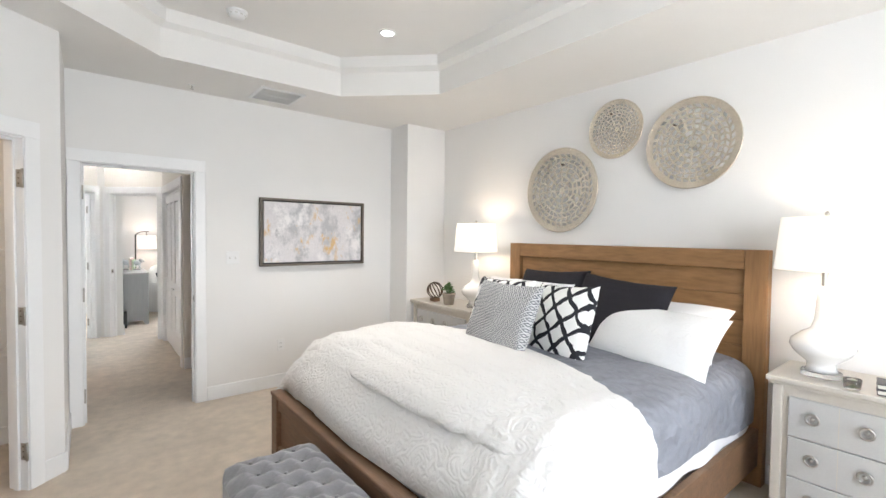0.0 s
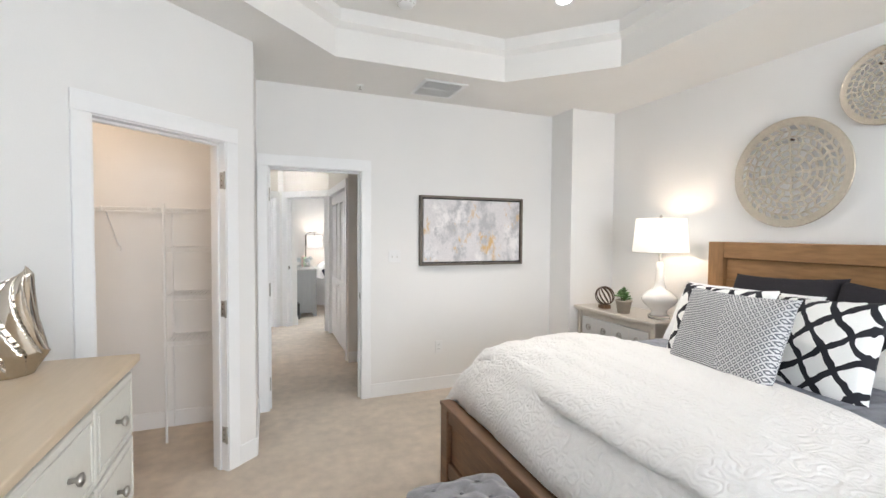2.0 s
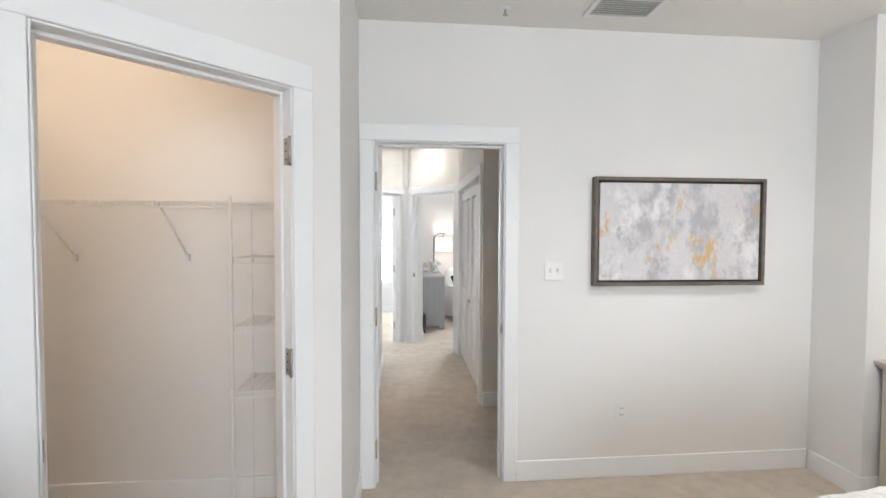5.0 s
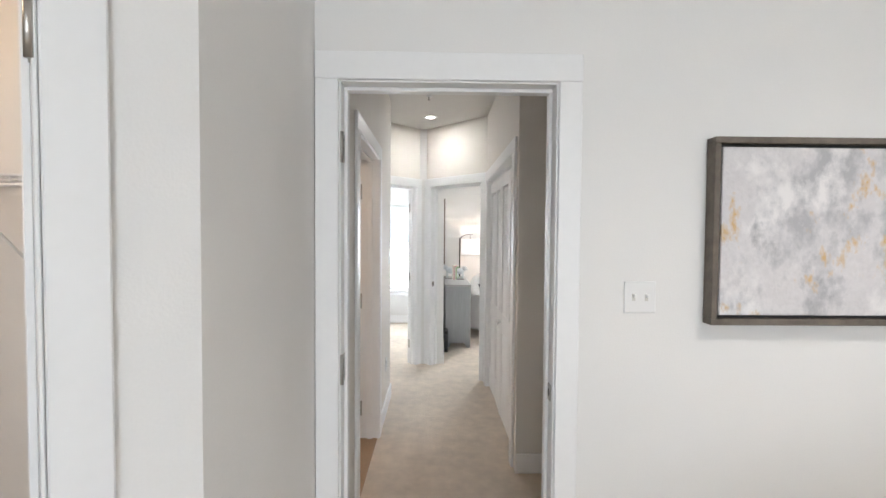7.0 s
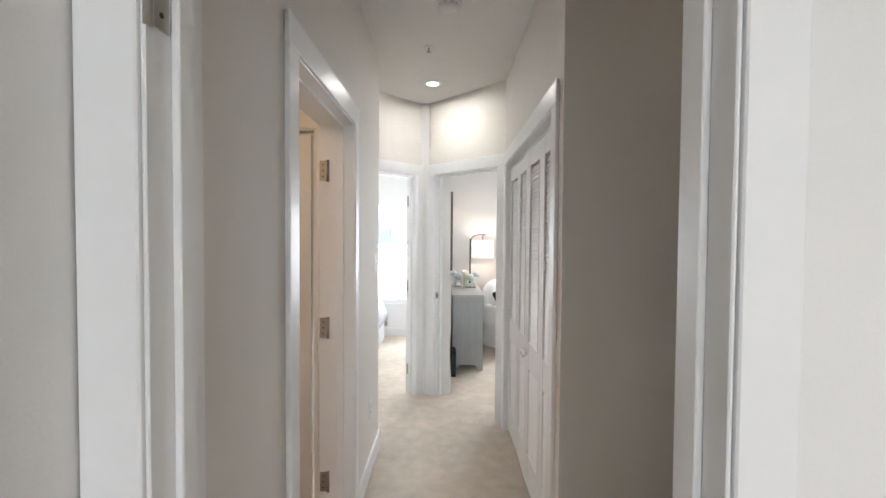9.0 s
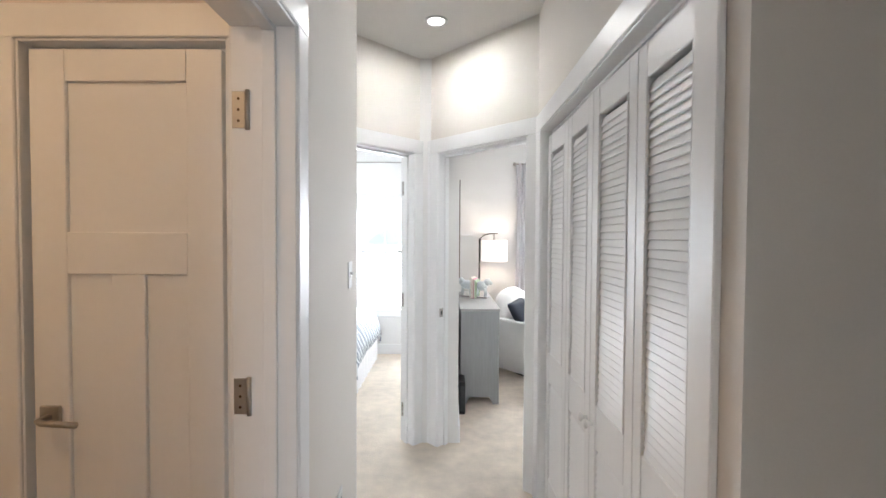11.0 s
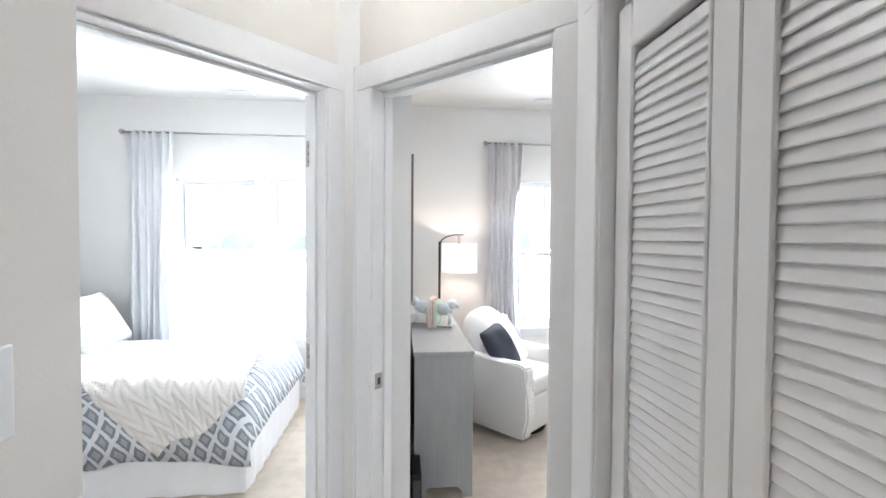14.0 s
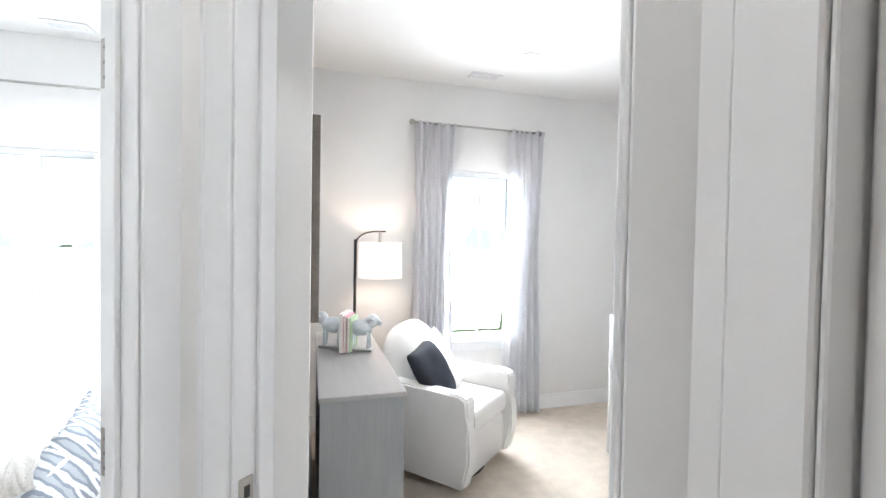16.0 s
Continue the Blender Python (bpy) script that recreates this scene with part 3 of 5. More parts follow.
# outside
M_HAZE = mat("bright_haze", (0.95, 0.975, 1.0), 1.0, emit=1.15, vary=0.0)
solid("backdrop", box(-400, 400, 200, 201, -3.04, 160), M_HAZE, "bright hazy sky beyond the trees", "sky", kind="structure")
solid("ground", box(-400, 400, -400, 600, -3.2, -3.05), M_GRASS, "pale lawn beyond the windows", "ground", kind="structure")
fence = bmesh.new()
for k in range(160):
    box(-40 + k * 0.5, -40 + k * 0.5 + 0.46, 34, 34.04, -3.05, -1.5 + random.uniform(-0.03, 0.03), bm=fence)
solid("fence", fence, M_FENCE, "weathered brown board fence across the lawn", "fence", kind="stuff")
# the trees' washed-out look comes from their glowing haze colour
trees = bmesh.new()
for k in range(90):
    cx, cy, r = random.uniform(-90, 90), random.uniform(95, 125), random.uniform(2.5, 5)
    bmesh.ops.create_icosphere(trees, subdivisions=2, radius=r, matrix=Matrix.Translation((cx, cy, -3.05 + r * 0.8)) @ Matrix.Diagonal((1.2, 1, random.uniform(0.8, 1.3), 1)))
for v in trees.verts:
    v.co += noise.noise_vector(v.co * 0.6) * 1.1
solid("far_trees", trees, M_TREE_HAZED, "treeline far beyond the lawn, haze put into its pale glowing colour", "trees", kind="stuff")

# ---- hall: bifold louvred doors ----
y_hi = 7.009
slat_me = None
for k in range(4):
    y1 = y_hi - 0.006 - k * 0.3575
    y0 = y1 - 0.355
    turn = 1.2 if k % 2 == 0 else -1.2
    d = thing("bifold_door", "white louvred bifold closet door leaf, closed", "bifold door", pose(0.878, (y0 + y1) / 2, 0.012, 0, 0, turn), group="bifold doors")
    w = 0.1775
    for a, b in ((-w, -w + 0.058), (w - 0.058, w)):
        part("stile", box(0, 0.032, a, b, 0, 1.985, 0.003, seg=1), M_TRIM, d)
    for a, b in ((0, 0.2), (0.70, 0.86), (1.885, 1.985)):
        part("rail", box(0.001, 0.031, -w + 0.0585, w - 0.0585, a, b, 0.003, seg=1), M_TRIM, d)
    if slat_me is None:
        sb = box(-0.0175, 0.0175, -w + 0.0585, w - 0.0585, -0.003, 0.003, 0.0015, seg=1)
        slat_me = mesh_of("slat", sb, M_TRIM)
    z = 0.215
    while z < 1.88:
        if z < 0.69 or z > 0.872:
            s = new("slat", slat_me)
            s.parent = d
            s.matrix_basis = pose(0.012, 0, z, 0, -71, 0)
        z += 0.0245
    part("beading", box(-0.004, 0.006, -w + 0.056, -w + 0.064, 0.86, 1.885, 0.002, seg=1), M_TRIM, d)
    part("beading", box(-0.004, 0.006, w - 0.064, w - 0.056, 0.86, 1.885, 0.002, seg=1), M_TRIM, d)
    if k in (1, 2):
        part("knob", turned([(0.006, 0), (0.007, 0.012), (0.016, 0.02), (0.017, 0.027), (0.010, 0.032)], 20), M_TRIM, d, "small round painted knob", True, pose(0, -w + 0.03 if k == 1 else w - 0.03, 0.78, 0, -90, 0))

# bath door
bd = thing("door", "cream three-panel craftsman door, closed, with nickel lever", "door", pose(-0.9 + 0.0, 5.955, 0))
x0, x1 = 0.021, 0.588
part("stile", box(x0, x0 + 0.105, 0.004, 0.042, 0.012, 2.008, 0.002, seg=1), M_TRIM, bd)
part("stile", box(x1 - 0.105, x1, 0.004, 0.042, 0.012, 2.008, 0.002, seg=1), M_TRIM, bd)
part("stile", box(0.255, 0.355, 0.004, 0.042, 0.2, 1.35, 0.002, seg=1), M_TRIM, bd)
for a, b in ((0.012, 0.2), (1.35, 1.475), (1.915, 2.008)):
    part("rail", box(x0 + 0.105, x1 - 0.105, 0.004, 0.042, a, b, 0.002, seg=1), M_TRIM, bd)
for a, b, c, d in ((x0 + 0.1, 0.26, 0.19, 1.36), (0.35, x1 - 0.1, 0.19, 1.36), (x0 + 0.1, x1 - 0.1, 1.465, 1.92)):
    part("panel", box(a, b, 0.016, 0.034, c, d), M_TRIM, bd)
hnd = part("handle", box(0.045, 0.105, -0.008, 0.003, 0.90, 0.96, 0.002, seg=1), M_CHROME, bd, "square nickel lever handle")
part("lever", tube([(0.075, -0.005, 0.93), (0.075, -0.045, 0.93), (0.09, -0.05, 0.927), (0.19, -0.05, 0.923)], 0.009), M_CHROME, hnd, smooth=True)


# switches and outlets
def plate(m, x, z, kind, wide=0.07):
    ob = thing("light_switch" if kind == "switch" else "outlet", "white plastic light switch plate" if kind == "switch" else "white plastic double power outlet", "switch" if kind == "switch" else "outlet", m @ pose(x, 0, z))
    part("cover", box(-wide / 2, wide / 2, -0.006, -0.0003, -0.0575, 0.0575, 0.003), M_PLASTIC, ob)
    n = 1 if wide < 0.1 else 2
    for k in range(n):
        cx = (k - (n - 1) / 2) * 0.046
        if kind == "switch":
            part("slot", box(cx - 0.006, cx + 0.006, -0.0072, -0.0055, -0.013, 0.013), M_VENT, ob)
            part("toggle", box(cx - 0.004, cx + 0.004, -0.018, -0.006, 0.0, 0.012, 0.002), M_PLASTIC, ob)
        else:
            for dz in (-0.02, 0.02):
                sk = part("socket", box(cx - 0.016, cx + 0.016, -0.0085, -0.0055, dz - 0.014, dz + 0.014, 0.003), M_PLASTIC, ob)
                for dx in (-0.006, 0.006):
                    part("slot", box(cx + dx - 0.0012, cx + dx + 0.0012, -0.0092, -0.008, dz - 0.004, dz + 0.006), M_DARK, sk)


plate(m_north, 1.073 + 0.09, 1.285, "switch", 0.115)
plate(m_north, 1.513 + 0.09, 0.41, "outlet")
plate(m_hl, 6.585 - 4.366, 1.30, "switch")
plate(m_hl, 6.40 - 4.366, 0.40, "outlet")


# ceiling fixtures
def downlight(x, y, z):
    ob = thing("downlight", "round recessed white downlight, lit", "ceiling light", pose(x, y, z), group="downlights")
    part("ring", turned([(0.047, -0.0005), (0.066, -0.0005), (0.067, -0.006), (0.062, -0.009), (0.050, -0.007), (0.047, -0.003)]), M_PLASTIC, ob, smooth=True)
    part("lens", turned([(0.0, -0.0015), (0.046, -0.0015), (0.046, -0.0045), (0.0, -0.0055)]), M_LED, ob)


for x, y, z in ((1.83, 2.81, 3.05), (0.275, 7.24, CEIL - 0.02), (1.83, 9.47, CEIL - 0.02), (-1.15, 9.55, CEIL - 0.02)):
    downlight(x, y, z)


def smoke_detector(x, y, z):
    ob = thing("smoke_detector", "round white ceiling smoke detector", "smoke detector", pose(x, y, z), group="smoke detectors")
    part("base", turned([(0.0, 0), (0.068, 0), (0.069, -0.012), (0.064, -0.016), (0.0, -0.016)]), M_PLASTIC, ob)
    part("cap", turned([(0.058, -0.0165), (0.06, -0.022), (0.048, -0.04), (0.03, -0.046), (0.0, -0.047)]), M_PLASTIC, ob, smooth=True)
    for k in range(10):
        a = k * math.tau / 10
        part("slot", box(-0.009, 0.009, -0.002, 0.002, -0.004, 0.004), M_VENT, ob, m=pose(0.056 * math.cos(a), 0.056 * math.sin(a), -0.029, 0, 0, math.degrees(a) + 90))


smoke_detector(0.858, 3.21, 3.05)
smoke_detector(0.396, 6.0, CEIL - 0.02)


def sprinkler(x, y, z):
    ob = thing("sprinkler", "small white ceiling sprinkler head", "sprinkler", pose(x, y, z), group="sprinklers")
    part("escutcheon", turned([(0.0, 0), (0.028, 0), (0.024, -0.006), (0.008, -0.008), (0.0, -0.008)], 24), M_PLASTIC, ob, smooth=True)
    part("stem", tube([(0, 0, -0.007), (0, 0, -0.035)], 0.006), M_CHROME, ob)
    part("deflector", turned([(0.0, -0.034), (0.014, -0.034), (0.014, -0.037), (0.0, -0.037)], 16), M_CHROME, ob)


sprinkler(0.716, 4.05, CEIL)
sprinkler(0.27, 6.55, CEIL - 0.02)


def vent(x0, x1, y0, y1, z, pieces=16):
    ob = thing("ceiling_vent", "white louvred ceiling air vent", "air vent", pose((x0 + x1) / 2, (y0 + y1) / 2, z), group="ceiling vents")
    w, d = (x1 - x0) / 2, (y1 - y0) / 2
    part("backing", box(-w + 0.02, w - 0.02, -d + 0.02, d - 0.02, -0.002, -0.0005), M_VENT, ob)
    f = 0.028
    for a in ((-w, w, -d, -d + f), (-w, w, d - f, d), (-w, -w + f, -d + f, d - f), (w - f, w, -d + f, d - f), (-w + f, w - f, -0.008, 0.008)):
        part("frame", box(*a, -0.012, -0.0025, 0.002, seg=1), M_PLASTIC, ob)
    for k in range(pieces):
        y = -d + f + (k + 0.5) * (2 * d - 2 * f) / pieces
        part("slat", box(-w + f, w - f, -0.0085, 0.0085, -0.001, 0.001), M_PLASTIC, ob, m=pose(0, y, -0.008, 35, 0, 0))


vent(1.16, 1.54, 3.68, 4.08, CEIL)
vent(1.56, 1.80, 9.84, 9.96, CEIL - 0.02, 6)
vent(-1.10, -0.86, 9.90, 10.02, CEIL - 0.02, 6)

# ---- closet shelving ----
sh = thing("wire_shelf", "long white ventilated wire closet shelf with hang rail", "shelf", pose(0, 0, 1.66))
XA, XB = -1.98, -0.215
for y, z in ((4.2, 0), (4.05, 0), (3.91, 0), (3.905, -0.028)):
    part("rail", tube([(XA, y, z), (XB, y, z)], 0.0045, sides=6), M_WIRE, sh)
wires = bmesh.new()
x = XA + 0.01
while x < XB:
    tube([(x, 4.2, 0.003), (x, 3.91, 0.003), (x, 3.905, -0.028)], 0.0018, wires, 4)
    x += 0.0254
tagged(part("wires", wires, M_WIRE, sh), kind="stuff")
for x in (-1.60, -1.02):
    part("brace", tube([(x, 3.915, -0.01), (x, 4.195, -0.28)], 0.006, sides=8), M_WIRE, sh)
    part("clip", box(x - 0.012, x + 0.012, 4.185, 4.2095, -0.31, -0.27, 0.002, seg=1), M_WIRE, sh)
for x in [XA + 0.1 + 0.28 * k for k in range(7)]:
    part("clip", box(x - 0.007, x + 0.007, 3.9, 3.913, -0.03, 0.004, 0.002, seg=1), M_WIRE, sh)
tw = thing("shelf_pole", "slim white upright pole of the closet shelves", "shelf pole", pose(-0.68, 3.905, 0))
part("pole", tube([(0, 0, 0.001), (0, 0, 1.69)], 0.0085), M_WIRE, tw)
tw = thing("shelf_pole", "slim white upright pole of the closet shelves", "shelf pole", pose(-0.68, 4.196, 0))
part("pole", tube([(0, 0, 0.001), (0, 0, 1.65)], 0.005), M_WIRE, tw)
for z in (1.38, 1.04, 0.715):
    s = thing("wire_shelf", "short white ventilated wire shelf", "shelf", pose(0, 0, z), group="short shelves")
    for y, dz in ((4.2, 0), (4.05, 0), (3.91, 0), (3.905, -0.028)):
        part("rail", tube([(-0.675, y, dz), (XB, y, dz)], 0.004, sides=6), M_WIRE, s)
    wires = bmesh.new()
    x = -0.665
    while x < XB:
        tube([(x, 4.2, 0.003), (x, 3.91, 0.003), (x, 3.905, -0.028)], 0.0018, wires, 4)
        x += 0.0254
    tagged(part("wires", wires, M_WIRE, s), kind="stuff")
    for y in (3.905, 4.196):
        part("clip", box(-0.69, -0.67, y - 0.01, y + 0.01, -0.03, 0.012, 0.002, seg=1), M_WIRE, s)


# ---- bedroom things ----
def painting():
    ob = thing("painting", "abstract grey, white and ochre canvas in a weathered wood frame", "painting", pose(1.853, 4.249, 1.523))
    w, h = 0.549, 0.329
    for a in ((-w, w, h - 0.022, h), (-w, w, -h, -h + 0.022), (-w, -w + 0.022, -h + 0.022, h - 0.022), (w - 0.022, w, -h + 0.022, h - 0.022)):
        part("frame", box(a[0], a[1], -0.05, -0.001, a[2], a[3], 0.002, seg=1), M_FRAMEW, ob)
    part("backing", box(-w + 0.023, w - 0.023, -0.012, -0.003, -h + 0.023, h - 0.023), M_DARK, ob)
    part("canvas", box(-w + 0.034, w - 0.034, -0.04, -0.0125, -h + 0.034, h - 0.034, 0.003, seg=1), M_ART, ob)


painting()


def wall_plate(y, z, r, tilt):
    bm = bmesh.new()
    rings, sec = 8, 32
    rad = [r * (0.06 + 0.94 * (i / rings) ** 0.92) for i in range(rings + 1)]

    def dish(q):
        return 0.03 * (q / r) ** 2.4

    vs = []
    for i in range(rings + 1):
        row = []
        for k in range(sec):
            jit = 0.35 if 1 < i < rings - 1 else 0.0
            a = math.tau * (k + (0.5 if i % 2 else 0) + jit * (random.random() - 0.5)) / sec
            q = rad[i] * (1 + (0.02 * (random.random() - 0.5) if jit else 0))
            row.append(bm.verts.new((q * math.cos(a), q * math.sin(a), dish(q))))
        vs.append(row)
    for i in range(rings):
        step = 4 if i < 2 else (2 if i < 4 else 1)
        for k in range(0, sec, step):
            ring_a = [vs[i][(k + j) % sec] for j in range(step + 1)]
            ring_b = [vs[i + 1][(k + j) % sec] for j in range(step + 1)]
            loop = ring_a + ring_b[::-1]
            if i == rings - 1:
                bm.faces.new(loop)
                continue
            mid = sum((v.co for v in loop), Vector()) / len(loop)
            keep = random.uniform(0.62, 0.78) if i < rings - 2 else 0.64
            inner = [bm.verts.new(mid + (v.co - mid) * keep) for v in loop]
            for a in range(len(loop)):
                b = (a + 1) % len(loop)
                bm.faces.new((loop[a], loop[b], inner[b], inner[a]))
    bm.faces.new(vs[0][::-1])
    ob = thing("wall_plate", "round pierced champagne-metal wall plate", "wall decor", pose(3.284, y, z, 0, -90, 0) @ pose(0, 0, 0, 0, 0, tilt), group="wall plates")
    p = part("dish", bm, M_PLATE, ob)
    p.data.polygons.foreach_set("use_smooth", [False] * len(p.data.polygons))
    so = p.modifiers.new("thickness", "SOLIDIFY")
    so.thickness = 0.004
    part("rim", tube([(r * math.cos(math.tau * k / 64), r * math.sin(math.tau * k / 64), dish(r)) for k in range(64)], 0.005, closed=True, sides=8), M_PLATE, ob, smooth=True)
    part("hook", turned([(0.0, 0.012), (0.008, 0.012), (0.008, -0.014), (0.0, -0.014)], 12), M_BRONZE, ob, m=pose(r * 0.62, 0, 0))


wall_plate(2.245, 1.92, 0.362, 0)
wall_plate(1.745, 2.36, 0.224, 20)
wall_plate(1.18, 2.165, 0.306, 40)


def rough_board(bm, x0, x1, y0, y1, z0, z1):
    return box(x0, x1, y0, y1, z0, z1, 0.006, bm, 2)


BY0, BY1 = 0.70, 2.77


def bed():
    ob = thing("bed", "king bed with rustic brown pine panel headboard and footboard", "bed", pose(3.2, (BY0 + BY1) / 2, 0))
    w = (BY1 - BY0) / 2
    hb = part("headboard", rough_board(bmesh.new(), 0.05, 0.075, -w + 0.1, w - 0.1, 0.25, 1.35), M_WOOD, ob, "planked pine headboard")
    for a, b in ((-w, -w + 0.125), (w - 0.125, w)):
        part("post", rough_board(bmesh.new(), 0.0, 0.08, a, b, 0, 1.448), M_WOODV, hb)
    part("rail", rough_board(bmesh.new(), 0.001, 0.078, -w + 0.126, w - 0.126, 1.325, 1.447), M_WOOD, hb)
    for k in range(6):
        part("plank", rough_board(bmesh.new(), 0.034 + 0.003 * (k % 2), 0.049, -w + 0.127, w - 0.127, 0.36 + k * 0.161, 0.36 + k * 0.161 + 0.158), M_WOOD, hb)
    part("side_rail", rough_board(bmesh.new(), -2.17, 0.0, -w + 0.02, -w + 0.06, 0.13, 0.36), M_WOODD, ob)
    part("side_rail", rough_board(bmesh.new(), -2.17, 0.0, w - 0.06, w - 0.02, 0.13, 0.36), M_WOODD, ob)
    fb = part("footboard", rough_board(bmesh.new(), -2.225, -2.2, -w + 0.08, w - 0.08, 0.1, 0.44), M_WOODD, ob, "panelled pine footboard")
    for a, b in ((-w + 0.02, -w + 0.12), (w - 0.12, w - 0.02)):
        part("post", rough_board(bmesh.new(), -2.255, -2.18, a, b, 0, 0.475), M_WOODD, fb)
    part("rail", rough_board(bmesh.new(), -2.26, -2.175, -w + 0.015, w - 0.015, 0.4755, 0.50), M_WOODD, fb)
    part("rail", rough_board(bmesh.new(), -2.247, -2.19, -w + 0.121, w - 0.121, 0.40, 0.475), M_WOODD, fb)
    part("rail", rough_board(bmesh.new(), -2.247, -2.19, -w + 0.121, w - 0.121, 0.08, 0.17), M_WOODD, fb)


bed()
YC = (BY0 + BY1) / 2


def hump(v, half, zb, zt, power=0.3):
    """A cloth's cross-section over a mattress: v from 0 to 1, side to side."""
    a = math.pi * (1 - v)
    c, s = math.cos(a), math.sin(a)
    return YC + half * math.copysign(abs(c) ** power, c), zb + (zt - zb) * max(s, 0) ** power


solid("mattress", box(1.06, 3.185, BY0 + 0.11, BY1 - 0.11, 0.30, 0.71, 0.08, seg=4), M_PLAIN, "white king mattress with fitted sheet", "mattress", smooth=True)


def coverlet():
    def f(u, v):
        x = 1.35 + u * 1.83
        y, z = hump(v, 0.998 + 0.012 * math.sin(x * 9), 0.44 + 0.03 * math.sin(x * 3.1 + 1), 0.79, 0.27)
        return Vector((x, y, z)) + noise.noise_vector(Vector((x * 5, y * 5, z * 4))) * 0.012 + Vector((0, 0, 0.006 * noise.noise(Vector((x * 14, y * 6, 3)))))
    return grid_sheet(70, 110, f)


ob = solid("coverlet", coverlet(), M_GREY, "quilted slate-grey coverlet over the mattress", "coverlet", smooth=True)


def sheet_hem():
    def f(u, v):
        x = 1.3 + u * 1.86
        y, z = hump(v, 0.975 + 0.008 * math.sin(x * 13), 0.365 + 0.012 * math.sin(x * 4), 0.74, 0.25)
        return Vector((x, y, z)) + noise.noise_vector(Vector((x * 6, y * 6, z * 6))) * 0.008
    return grid_sheet(60, 80, f)


solid("bed_sheet", sheet_hem(), M_PLAIN, "white cotton sheet showing under the grey coverlet", "sheet", smooth=True)


def duvet_low():
    def f(u, v):
        x = 1.0 + u * 0.75
        rise = min(1, (u / 0.28)) ** 0.5
        zt = 0.52 + 0.31 * rise
        y, z = hump(v, 1.045 + 0.02 * math.sin(x * 11), min(0.37, zt - 0.1), zt, 0.24)
        if v > 0.93 or v < 0.07:
            y += math.copysign(0.015, y - YC)
        return Vector((x - 0.015 * math.sin(y * 4) - 0.06 * abs(2 * v - 1) ** 8, y, z)) + noise.noise_vector(Vector((x * 26, y * 26, z * 26))) * 0.008 + noise.noise_vector(Vector((x * 9, y * 9, z * 9))) * 0.014
    return grid_sheet(50, 120, f)


def edge_x(y):
    t = min(1, max(0, (y - 0.55) / 1.1))
    return 1.74 + 0.44 * t ** 0.8


def duvet_top():
    def f(u, v):
        y0 = hump(v, 1.07, 0.4, 0.8, 0.24)[0]
        xa, xb = 1.12 + 0.03 * math.sin(y0 * 3), edge_x(y0)
        x = xa + u * (xb - xa)
        edge = min(1.0, math.sin(math.pi * min(u / 0.36, 0.5)) if u < 0.18 else 1.0)
        edge = min(edge, math.sin(math.pi * min((1 - u) / 0.2, 0.5)) if u > 0.9 else 1.0)
        lift = 0.085 * edge ** 0.6 + 0.03 * math.sin(math.pi * u)
        y, z = hump(v, 1.03 + lift * 0.45, 0.34, 0.758 + lift, 0.26)
        n1 = noise.noise(Vector((x * 3.1, y * 2.6, 1.0)))
        return Vector((x, y, z + 0.02 * n1)) + noise.noise_vector(Vector((x * 10, y * 10, z * 10))) * 0.013 + noise.noise_vector(Vector((x * 26, y * 26, z * 26))) * 0.008
    return grid_sheet(80, 130, f)


for bm, nm, lab in ((duvet_low(), "duvet", "white plush rosette duvet hanging over the footboard"), (duvet_top(), "throw_blanket", "folded white plush rosette blanket across the bed")):
    ob = solid(nm, bm, M_PLUSH, lab, "duvet" if nm == "duvet" else "blanket", smooth=True)
    so = ob.modifiers.new("thickness", "SOLIDIFY")
    so.thickness, so.offset = 0.02, -1


def cushion(name, w, h, t, material, label, m, group="", power=0.36):
    """A stuffed cushion in its own xy plane, z out of its face."""
    def side(sgn):
        def f(u, v):
            a, b = 2 * u - 1, 2 * v - 1
            pin = 1 - 0.07 * (1 - a * a) * abs(b) ** 3
            pinx = 1 - 0.07 * (1 - b * b) * abs(a) ** 3
            k = max(0.0, (1 - a * a) * (1 - b * b)) ** power
            wr = 0.012 * noise.noise(Vector((a * 2.2 + w * 7, b * 2.2, sgn + h)))
            return Vector((a * w / 2 * pinx, b * h / 2 * pin, sgn * (t / 2 * k + 0.004) + wr * k))
        return f
    bm = grid_sheet(28, 28, side(1))
    grid_sheet(28, 28, side(-1), bm)
    bmesh.ops.remove_doubles(bm, verts=bm.verts, dist=0.0085)
    return solid(name, bm, material, label, "pillow", m, group, smooth=True)


def lean(x, y, z, tilt, swing=0, roll=0):
    """A cushion standing on the bed: its face towards the foot, leaning back by tilt, turned by swing."""
    return pose(x, y, z, 0, 0, swing) @ pose(0, 0, 0, 0, 0, -90) @ pose(0, 0, 0, 90 - tilt, 0, 0) @ pose(0, 0, 0, 0, 0, roll)


cushion("pillow", 0.76, 0.46, 0.17, M_PLAIN, "plain white sleeping pillow against the headboard", lean(2.95, 1.22, 0.93, 52), "sleeping pillows")
cushion("pillow", 0.80, 0.46, 0.17, M_PLAIN, "plain white sleeping pillow against the headboard", lean(2.98, 2.28, 0.95, 45), "sleeping pillows")
cushion("pillow", 0.66, 0.60, 0.17, M_NAVY, "ribbed charcoal euro pillow", lean(2.889, 2.08, 0.972, 23, -3.7, 2.6), "charcoal pillows")
cushion("pillow", 0.68, 0.58, 0.17, M_NAVY, "ribbed charcoal euro pillow", lean(2.84, 1.47, 0.963, 24, -0.6, -3.9), "charcoal pillows")
cushion("pillow", 0.80, 0.45, 0.18, M_WHITE, "large white textured king sham", lean(2.73, 1.17, 0.885, 39.5, -7, 0), "white shams")
